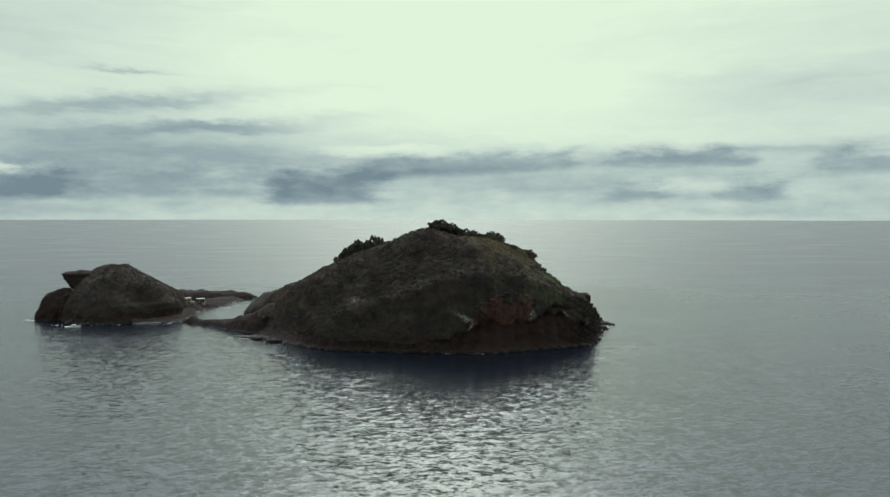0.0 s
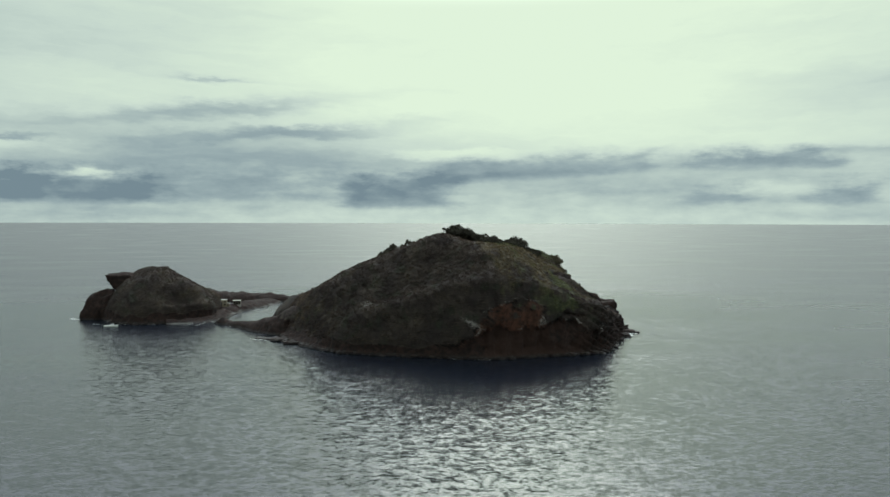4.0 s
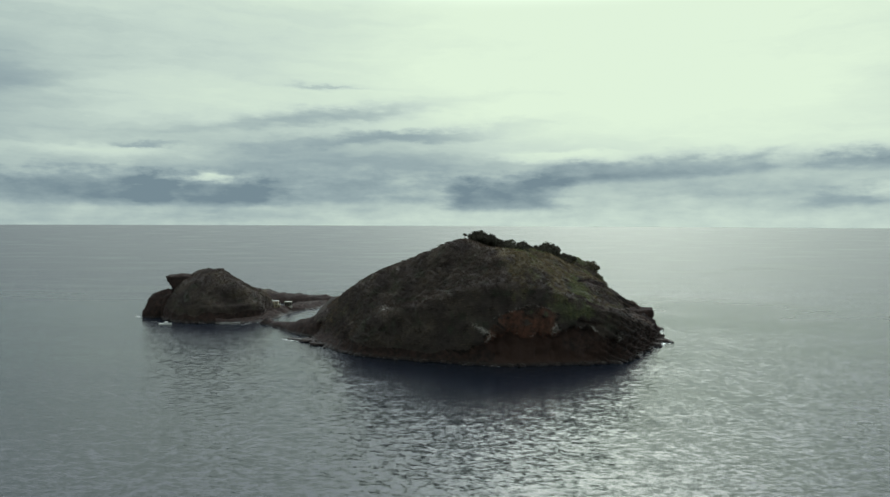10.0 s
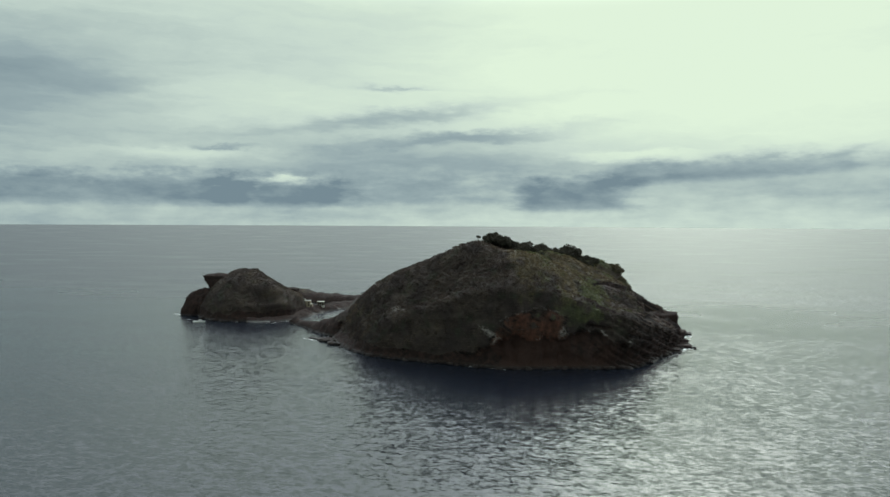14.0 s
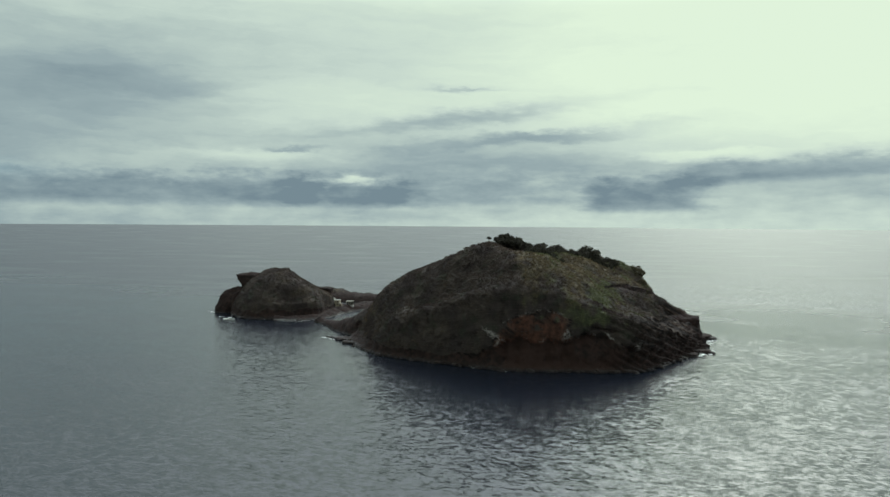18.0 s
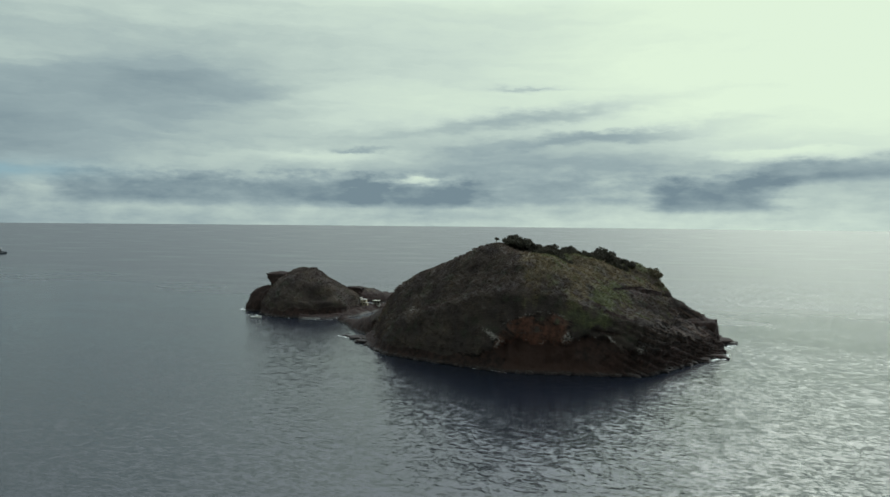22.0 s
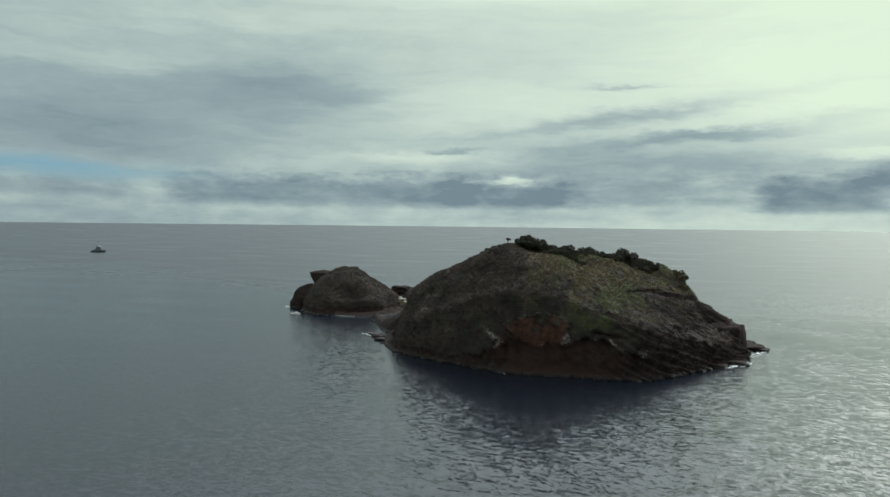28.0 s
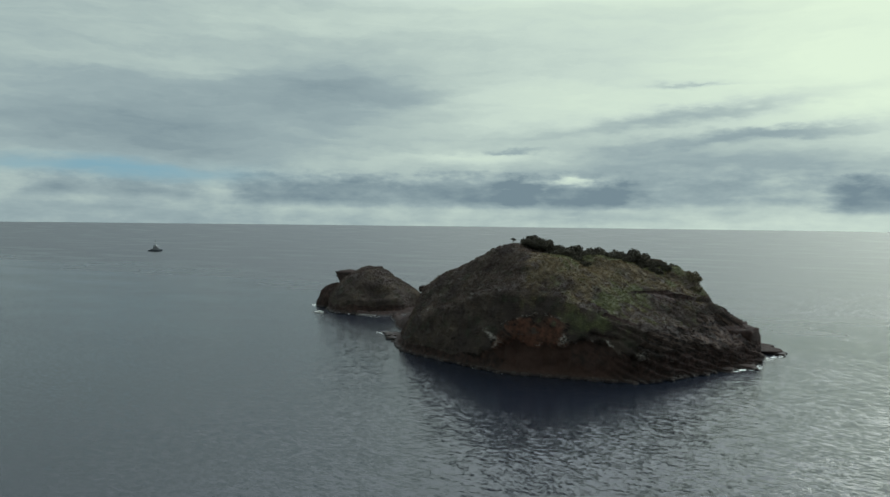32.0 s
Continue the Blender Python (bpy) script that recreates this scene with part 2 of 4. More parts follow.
def rock_material():
    """Tuff and ash beds, plant cover and dry grass, laid out by the cover maps of the islet."""
    m, g, b = material("islet_ground")
    p = place(g)
    x, y, z = g.split(p)
    big = g.noise(p, 0.09, 4.0, 0.6)
    mid = g.noise(p, 0.42, 5.0, 0.62)
    fine = g.noise(p, 2.2, 4.0, 0.6)
    dip = g.add(z, g.mul(x, 0.60), g.mul(y, 0.10))
    beds = g.noise(g.xyz(g.mul(x, 0.05), g.mul(y, 0.05), g.mul(dip, 0.8)), 1.0, 5.0, 0.65)
    stone = g.mix(g.ramp(g.add(g.mul(beds, 0.75), g.mul(mid, 0.25)), 0.44, 0.60), (0.016, 0.011, 0.010), (0.072, 0.048, 0.039))
    stone = g.mix(g.ramp(mid, 0.45, 0.75, 0.0, 0.4), stone, (0.078, 0.055, 0.045))
    red = g.mix(g.ramp(mid, 0.3, 0.7), (0.050, 0.022, 0.015), (0.112, 0.049, 0.033))
    stone = g.mix(g.ramp(g.add(cover(g, "red"), g.mul(g.add(big, -0.5), 0.9), g.mul(g.add(mid, -0.5), 0.8)), 0.3, 0.8), stone, red)
    # dark red-brown foot rock; this colour also stands in for shade in recesses
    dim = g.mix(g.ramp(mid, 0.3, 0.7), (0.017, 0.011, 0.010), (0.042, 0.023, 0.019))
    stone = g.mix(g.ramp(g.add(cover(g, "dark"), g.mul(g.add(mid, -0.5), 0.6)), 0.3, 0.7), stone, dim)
    vein = g.m("ABSOLUTE", g.add(g.noise(p, 0.4, 5.0, 0.65), -0.5))
    pale = g.mul(g.ramp(vein, 0.0, 0.035, 1.0, 0.0), g.ramp(cover(g, "pale"), 0.2, 0.6))
    chips = g.ramp(g.add(cover(g, "pale"), g.mul(g.add(mid, -0.5), 1.2), g.mul(g.add(fine, -0.5), 1.3)), 0.58, 0.85)
    plants = plant_color(g, p, mid, big)
    plants = g.mix(g.ramp(fine, 0.4, 0.7, 0.0, 0.22), plants, (0.030, 0.027, 0.022))
    veg = g.ramp(g.add(cover(g, "veg"), g.mul(g.add(mid, -0.5), 0.8), g.mul(g.add(big, -0.5), 0.5)), 0.4, 0.6)
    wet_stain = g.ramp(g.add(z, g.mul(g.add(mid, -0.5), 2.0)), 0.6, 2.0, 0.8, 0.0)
    ground = g.mix(veg, stone, plants)
    ground = g.mix(g.mul(g.m("MAXIMUM", pale, chips), 0.8), ground, (0.34, 0.305, 0.28))
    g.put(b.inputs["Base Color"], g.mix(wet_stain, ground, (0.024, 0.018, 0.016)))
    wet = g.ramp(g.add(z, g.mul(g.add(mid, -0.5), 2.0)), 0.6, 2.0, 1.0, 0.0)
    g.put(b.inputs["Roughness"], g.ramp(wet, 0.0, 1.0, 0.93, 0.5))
    b.inputs["Specular IOR Level"].default_value = 0.25
    hard = g.mul(g.ramp(veg, 0.0, 1.0, 1.0, 0.1), g.ramp(g.add(cover(g, "dark"), cover(g, "red")), 0.2, 0.7, 1.0, 0.15))
    bump(g, b, g.add(g.mul(mid, g.ramp(veg, 0.0, 1.0, 1.3, 1.0)), g.mul(fine, 0.45), g.mul(beds, hard, 2.0)))
    return m


def let_through(g, b, c, k):
    """Thin leaves pass a share k of the light from behind."""
    t, mix = g.node("ShaderNodeBsdfTranslucent"), g.node("ShaderNodeMixShader")
    g.put(t.inputs[0], c)
    mix.inputs[0].default_value = k
    g.put(mix.inputs[1], b.outputs[0])
    g.put(mix.inputs[2], t.outputs[0])
    end = next(n for n in g.tree.nodes if n.bl_idname == "ShaderNodeOutputMaterial")
    g.put(end.inputs[0], mix.outputs[0])


def plant_material():
    """The sprays of the brush and grass, in the colours of the ground they grow from."""
    m, g, b = material("brush_and_grass")
    p = place(g)
    r = g.node("ShaderNodeNewGeometry").outputs["Random Per Island"]
    c = plant_color(g, p, g.noise(p, 0.42, 5.0, 0.62), g.noise(p, 0.09, 4.0, 0.6))
    c = g.scale_color(c, g.ramp(r, 0.0, 1.0, 1.4, 1.85, smooth=False))
    g.put(b.inputs["Base Color"], c)
    let_through(g, b, c, 0.45)
    b.inputs["Roughness"].default_value = 0.9
    b.inputs["Specular IOR Level"].default_value = 0.15
    return m


def leaf_material(name, lo, hi):
    m, g, b = material(name)
    r = g.node("ShaderNodeNewGeometry").outputs["Random Per Island"]
    n = g.noise(place(g), 0.25, 3.0)
    c = g.mix(g.ramp(r, 0.0, 1.0, smooth=False), lo, hi)
    c = g.mix(g.ramp(n, 0.35, 0.65, 0.0, 0.4), c, tuple(k * 0.6 for k in lo))
    g.put(b.inputs["Base Color"], c)
    let_through(g, b, c, 0.35)
    b.inputs["Roughness"].default_value = 0.85
    b.inputs["Specular IOR Level"].default_value = 0.2
    return m


WATER = sea_material()
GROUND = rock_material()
LEAF = leaf_material("bush_leaves", (0.044, 0.039, 0.032), (0.090, 0.082, 0.060))
PLANTS = plant_material()
STRAW = leaf_material("dry_grass", (0.070, 0.058, 0.040), (0.150, 0.124, 0.078))
BARK = plain("bark", (0.09, 0.07, 0.05), 0.9, vary=0.35, scale=4)
PLASTER = plain("old_plaster", (0.36, 0.30, 0.21), 0.85, vary=0.2, scale=0.9)
LIME = plain("weathered_limewash", (0.50, 0.47, 0.40), 0.7, vary=0.15)
WHITE = plain("white_paint", (0.78, 0.77, 0.73), 0.5, vary=0.06)
CONCRETE = plain("concrete", (0.36, 0.34, 0.31), 0.85, vary=0.25)
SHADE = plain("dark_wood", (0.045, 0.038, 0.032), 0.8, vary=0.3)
GLASS = plain("dark_glass", (0.02, 0.025, 0.03), 0.12, vary=0.1)
HULL = plain("hull_paint", (0.085, 0.095, 0.11), 0.5, vary=0.2, scale=0.3)
DECK = plain("grey_paint", (0.13, 0.135, 0.145), 0.6, vary=0.15, scale=0.4)
STEEL = plain("mast_steel", (0.10, 0.105, 0.11), 0.45, metal=0.5)
RUBBER = plain("rubber", (0.02, 0.02, 0.02), 0.8)

# ---- mesh helpers ----


def mesh_object(name, verts, faces, mat, parent=None, smooth=False, label=""):
    me = bpy.data.meshes.new(name)
    me.from_pydata([tuple(v) for v in verts], [], [tuple(f) for f in faces])
    me.materials.append(mat)
    if smooth:
        me.polygons.foreach_set("use_smooth", [True] * len(me.polygons))
    me.update()
    ob = new(name, me)
    ob.parent = parent
    if label:
        ob["label"] = label
    return ob


def part(name, bm, mat, parent, label="", smooth=False):
    me = bpy.data.meshes.new(name)
    bm.normal_update()
    bm.to_mesh(me)
    bm.free()
    me.materials.append(mat)
    if smooth:
        me.polygons.foreach_set("use_smooth", [True] * len(me.polygons))
    ob = new(name, me)
    ob.parent = parent
    if label:
        ob["label"] = label
    return ob


def empty(name, x, y, z, turn=0.0):
    ob = new(name)
    ob.empty_display_size = 0.5
    ob.matrix_basis = pose(x, y, z, 0, 0, turn)
    return ob


def box(x0, x1, y0, y1, z0, z1, bevel=0.0, bm=None):
    bm = bm or bmesh.new()
    made = bmesh.ops.create_cube(bm, size=1.0)["verts"]
    for v in made:
        v.co = Vector((x0 + (v.co.x + 0.5) * (x1 - x0), y0 + (v.co.y + 0.5) * (y1 - y0), z0 + (v.co.z + 0.5) * (z1 - z0)))
    if bevel:
        edges = {e for v in made for e in v.link_edges}
        bmesh.ops.bevel(bm, geom=list(edges), offset=bevel, segments=1, affect="EDGES")
    return bm


def rod(a, b, r0, r1=None, sides=8, bm=None):
    bm = bm or bmesh.new()
    a, b = Vector(a), Vector(b)
    turn = (b - a).to_track_quat("Z", "Y").to_matrix()
    rings = []
    for p, r in ((a, r0), (b, r0 if r1 is None else r1)):
        rings.append([bm.verts.new(p + turn @ Vector((r * math.cos(k * math.tau / sides), r * math.sin(k * math.tau / sides), 0))) for k in range(sides)])
    for k in range(sides):
        bm.faces.new((rings[0][k], rings[0][(k + 1) % sides], rings[1][(k + 1) % sides], rings[1][k]))
    bm.faces.new(rings[0][::-1])
    bm.faces.new(rings[1])
    return bm


def fbm(p, size, octaves=4, shift=0.0):
    return noise.fractal(Vector(p) / size + Vector((shift, shift * 0.7, -shift)), 1.0, 2.0, octaves)


def smooth_step(a, b, x):
    t = np.clip((np.asarray(x, float) - a) / (b - a), 0, 1)
    return t * t * (3 - 2 * t)


# ---- sea: one sheet to the horizon; its far rim lifts to where the real horizon stands ----


def build_sea():
    rings = np.concatenate([[0.0], np.linspace(20, 2000, 67), np.linspace(2050, 4820, 50)])
    n = 160
    verts, faces = [(100.0, 80.0, 0.0)], []
    for r in rings[1:]:
        lift = 48.0 * max(0.0, (r - 2000) / 2820) ** 2
        for k in range(n):
            a = k * math.tau / n
            verts.append((100 + r * math.cos(a), 80 + r * math.sin(a), lift))
    faces += [(0, 1 + k, 1 + (k + 1) % n) for k in range(n)]
    for i in range(len(rings) - 2):
        o = 1 + i * n
        faces += [(o + k, o + n + k, o + n + (k + 1) % n, o + (k + 1) % n) for k in range(n)]
    ob = mesh_object("water", verts, faces, WATER, smooth=True)
    tagged(ob, "dark grey-green open sea with small wind ripples", "sea", kind="structure")


build_sea()

# ---- the islets: plan by bearing from a centre; heights at fractions of the way to the shore ----
KNOTS = np.array([0, .22, .44, .64, .8, .92, 1.0])
MAIN = {
    "centre": (32.0, 440.0), "top": 54.4,
    "shore": [76.8, 90.0, 101.3, 83.2, 76.9, 75.0, 81.1, 98.8, 124.4, 129.9, 120.6, 107.3, 93.4, 77.6, 70.2, 69.1, 66.0, 69.3, 75.3, 73.1],
    "heights": [
        [47.4, 48.5, 51.5, 52.6, 51.3, 50.4, 49.1, 47.9, 47.3, 47.4, 48.6, 51.2, 60.1, 60.2, 59.2, 58.4, 57.4, 54.0, 50.0, 47.9],
        [38.0, 38.3, 41.7, 48.0, 50.7, 48.3, 44.4, 41.2, 39.7, 40.4, 43.5, 50.4, 56.7, 57.6, 57.1, 56.0, 54.1, 49.2, 43.6, 39.7],
        [26.2, 25.6, 31.9, 41.9, 49.4, 46.6, 41.1, 36.0, 33.1, 33.7, 37.9, 42.8, 41.2, 44.0, 48.4, 51.6, 48.0, 41.0, 34.3, 29.5],
        [18.3, 14.2, 16.1, 45.1, 42.9, 43.6, 39.9, 33.9, 28.0, 24.4, 27.4, 31.7, 26.8, 31.1, 39.0, 43.4, 41.0, 34.1, 27.0, 23.3],
        [13.9, 8.9, 16.1, 30.8, 48.6, 47.5, 40.3, 32.8, 25.4, 20.1, 9.5, 6.5, 17.9, 27.0, 33.8, 37.7, 36.7, 30.6, 23.1, 17.6],
    ],
}
SECOND = {
    "centre": (-188.0, 518.0), "top": 32.9,
    "shore": [37.1, 38.6, 35.9, 33.6, 35.1, 34.8, 33.3, 36.8, 38.8, 39.6, 41.7, 42.4, 40.1, 44.9],
    "heights": [
        [28.6, 28.3, 28.4, 30.3, 31.7, 33.7, 33.2, 33.7, 31.9, 31.8, 32.0, 32.4, 32.2, 29.3],
        [24.6, 23.9, 24.8, 26.4, 29.8, 30.1, 31.0, 32.2, 29.4, 29.3, 29.6, 29.6, 29.0, 25.9],
        [20.7, 18.8, 19.6, 23.1, 24.4, 24.8, 25.5, 28.0, 25.6, 25.4, 24.9, 24.1, 21.7, 21.8],
        [16.6, 15.1, 17.1, 17.5, 18.0, 18.1, 19.0, 17.0, 18.0, 18.5, 18.4, 17.2, 11.1, 14.9],
        [11.7, 12.3, 12.9, 11.7, 11.2, 11.1, 12.2, 11.0, 11.0, 11.6, 11.3, 10.8, 11.0, 11.6],
    ],
}


def round_table(tab, th):
    n = len(tab)
    f = (th / math.tau * n) % n
    i = np.floor(f).astype(int)
    u = f - i
    p0, p1, p2, p3 = tab[(i - 1) % n], tab[i % n], tab[(i + 1) % n], tab[(i + 2) % n]
    return p1 + .5 * u * (p2 - p0 + u * (2 * p0 - 5 * p1 + 4 * p2 - p3 + u * (3 * (p1 - p2) + p3 - p0)))


def rise(plan, th, s):
    """Height of the ground at bearing th, at the fraction s of the way out to the shore."""
    v = np.stack([np.full_like(th, plan["top"])] + [round_table(np.array(h), th) for h in plan["heights"]] + [np.full_like(th, -2.0)])
    d = np.diff(v, axis=0) / np.diff(KNOTS)[:, None]
    same = d[:-1] * d[1:] > 0
    m = np.zeros_like(v)
    m[1:-1] = np.where(same, 2 * d[:-1] * d[1:] / np.where(same, d[:-1] + d[1:], 1), 0)
    m[-1] = d[-1]
    i = np.clip(np.searchsorted(KNOTS, s, side="right") - 1, 0, len(KNOTS) - 2)
    k, w = np.arange(len(th)), KNOTS[i + 1] - KNOTS[i]
    u = (s - KNOTS[i]) / w
    return ((1 + 2 * u) * (1 - u) ** 2) * v[i, k] + u * (1 - u) ** 2 * w * m[i, k] + u * u * (3 - 2 * u) * v[i + 1, k] + u * u * (u - 1) * w * m[i + 1, k]


def ground_at(plan, x, y):
    dx, dy = x - plan["centre"][0], y - plan["centre"][1]
    th = np.array([math.atan2(dy, dx) % math.tau])
    s = math.hypot(dx, dy) / round_table(np.array(plan["shore"]), th)
    return float(rise(plan, th, np.clip(s, 0, 1))[0]) - float(sink(plan, x, y))


def sink(plan, x, y):
    """Depth of the shallow hollows in which the trees stand."""
    return sum(d * np.exp(-((x - cx) ** 2 + (y - cy) ** 2) / r ** 2) for cx, cy, r, d in plan.get("hollows", ()))


def islet_mesh(name, plan, around, out, shape, covers):
    """Loft the plan into a ground mesh, roughen it with shape(), and store the cover maps."""
    th = np.linspace(0, math.tau, around, endpoint=False)
    q = np.linspace(0, 1, out)[1:]
    s = 1 - (1 - q) ** 1.5                      # rows crowd towards the cliffs
    tt, ss = np.meshgrid(th, s)
    r = round_table(np.array(plan["shore"]), tt.ravel()) * ss.ravel()
    z = rise(plan, tt.ravel(), ss.ravel()) - sink(plan, plan["centre"][0] + r * np.cos(tt.ravel()), plan["centre"][1] + r * np.sin(tt.ravel()))
    pts = np.stack([plan["centre"][0] + r * np.cos(tt.ravel()), plan["centre"][1] + r * np.sin(tt.ravel()), z], 1).reshape(len(s), around, 3)
    du = np.roll(pts, -1, 1) - np.roll(pts, 1, 1)
    dv = np.gradient(pts, axis=0)
    nor = np.cross(dv, du)
    nor *= -1 if nor[len(s) // 3, 0, 2] < 0 else 1
    nor /= np.linalg.norm(nor, axis=2, keepdims=True) + 1e-9
    flat, fn = pts.reshape(-1, 3), nor.reshape(-1, 3)
    moved = shape(flat, fn)
    c = moved.reshape(len(s), around, 3)[0].mean(0)
    verts = np.vstack([c[None], moved])
    faces = [(0, 1 + k, 1 + (k + 1) % around) for k in range(around)]
    for i in range(len(s) - 1):
        o = 1 + i * around
        faces += [(o + k, o + around + k, o + around + (k + 1) % around, o + (k + 1) % around) for k in range(around)]
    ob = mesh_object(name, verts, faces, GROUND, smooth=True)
    maps = covers(verts, np.vstack([[[0, 0, 1]], fn]))
    for key, values in maps.items():
        a = ob.data.attributes.new(key, "FLOAT", "POINT")
        a.data.foreach_set("value", np.clip(values, -1, 2).astype(np.float32))
    return ob, verts, np.vstack([[[0, 0, 1]], fn]), maps


MAIN["hollows"] = ((18, 428, 9, 3.0), (36, 427, 14, 5.4), (26, 417, 8, 2.2))
LIP_X = (12, 23, 36, 43, 52, 58, 65, 74, 83, 91, 100)
LIP_Z = (6, 10, 17, 14.5, 15, 14.5, 18.5, 17.5, 13, 10, 7)
# slots under overhanging beds, their shade also painted dark: ends of each, and how deep
SLOTS = [((74, 393, 29), (86, 400, 24.5), 2.2), ((71, 388, 20.5), (79, 391, 18.8), 1.8), ((69, 436, 36), (76, 458, 35), 1.6), ((78, 455, 34), (88, 492, 28.5), 2.0),
         ((79, 431, 30), (92, 452, 24), 1.8), ((88, 425, 21), (100, 440, 14), 1.8), ((84, 404, 17), (95, 415, 10), 1.6), ((38, 381, 33), (44, 383, 35), 0.9), ((92, 470, 24), (100, 490, 20), 1.4)]


def near_slot(q, a, b, thin):
    """1 on a slot, falling off across it, faster upwards than along."""
    a, b = np.array(a, float), np.array(b, float)
    t = np.clip(((q - a) @ (b - a)) / ((b - a) @ (b - a)), 0, 1)
    e = q - (a + t[:, None] * (b - a))
    return np.exp(-(e[:, 0] ** 2 + e[:, 1] ** 2) / 16.0 - (e[:, 2] / thin) ** 2)


def lip_height(p):
    w = np.array([noise.noise(Vector((q[0] / 3.5, q[1] / 3.5, 1.0))) + 0.5 * noise.noise(Vector((q[0], q[1], 5.0))) for q in p])
    return np.interp(p[:, 0], LIP_X, LIP_Z) + 2.3 * w


def bush_edge(v):
    """Above 0 east of the line where the dark brush ends."""
    x, y = v[:, 0], v[:, 1]
    return x - 19 - 0.62 * np.maximum(0, 410 - y)


def shape_main(p, n):
    lip = lip_height(p)
    x, y, z = p.T
    front = smooth_step(10, 26, x) * smooth_step(106, 92, x) * (y < 428)
    broken = smooth_step(-0.25, 0.35, np.array([noise.noise(Vector((q[0] / 7.0, q[1] / 7.0, 9.0))) for q in p]))
    inset = (0.5 + 1.9 * broken) * front * smooth_step(lip + 0.5, lip - 1.3, z) * smooth_step(-2.0, 5.0, z)
    inset -= 0.5 * broken * front * np.exp(-((z - lip - 0.8) / 0.9) ** 2)
    for a, b, k in SLOTS:
        inset += k * near_slot(p, a, b, 0.8) - 0.35 * k * near_slot(p + np.array([0, 0, -1.5]), a, b, 0.9)
    plants = smooth_step(4, 10, z) * (1 - 0.85 * front * (z < lip + 3))
    dense = smooth_step(6, -6, bush_edge(p))
    out = np.empty_like(p)
    for i, (q, m) in enumerate(zip(p, n)):
        x, y, z = q
        steep = 1.0 - max(0.0, m[2])
        d = 1.2 * fbm(q, 16, 4) + 0.7 * steep * fbm(q, 5, 4, 3.1) + 0.22 * fbm(q, 1.6, 2, 7.7)
        # gullies that run down the slopes
        side = math.atan2(y - 440, x - 32)
        d += (0.4 + 1.1 * steep) * (0.5 - abs(noise.noise(Vector((side * 9.0, z * 0.012, 4.0))))) * min(1.0, z / 8.0)
        # ash beds, dipping to the east, stand out as ledges on bare cliffs
        bare = max(0.0, min(1.0, (x - 74) / 14)) * max(0.0, min(1.0, (33 - z) / 6))
        bed = z + 0.60 * (x - 90) + 0.10 * (y - 440) + 1.3 * noise.noise(Vector((x, y, z)) / 9)
        d += bare * (2.6 * ((bed / 3.4 % 1.0) ** 2 - 0.4) + 0.9 * (bed / 1.3 % 1.0 - 0.5)) + bare * 1.0 * fbm((x, y, z * 2.0), 6, 3, 1.3)
        # rounded tops of bushes
        k = plants[i] * (1 - bare) * (0.12 + 0.88 * dense[i])
        if k > 0.05:
            f = noise.voronoi(Vector((x, y, z * 0.8)) / 3.0)[0][0]
            d += k * (0.4 - 0.9 * f * f)
        d -= inset[i] - 0.35 * min(inset[i], 3.0) * fbm((x, y, z * 1.6), 3.2, 4, 2.2)
        d -= 2.6 * math.exp(-((x - 38) / 5) ** 2 - ((z - 11.5) / 4) ** 2) * (y < 400)
        # wave-cut foot
        d += 0.8 * math.exp(-((z - 0.6) / 1.1) ** 2)
        out[i] = q + m * d
    return out


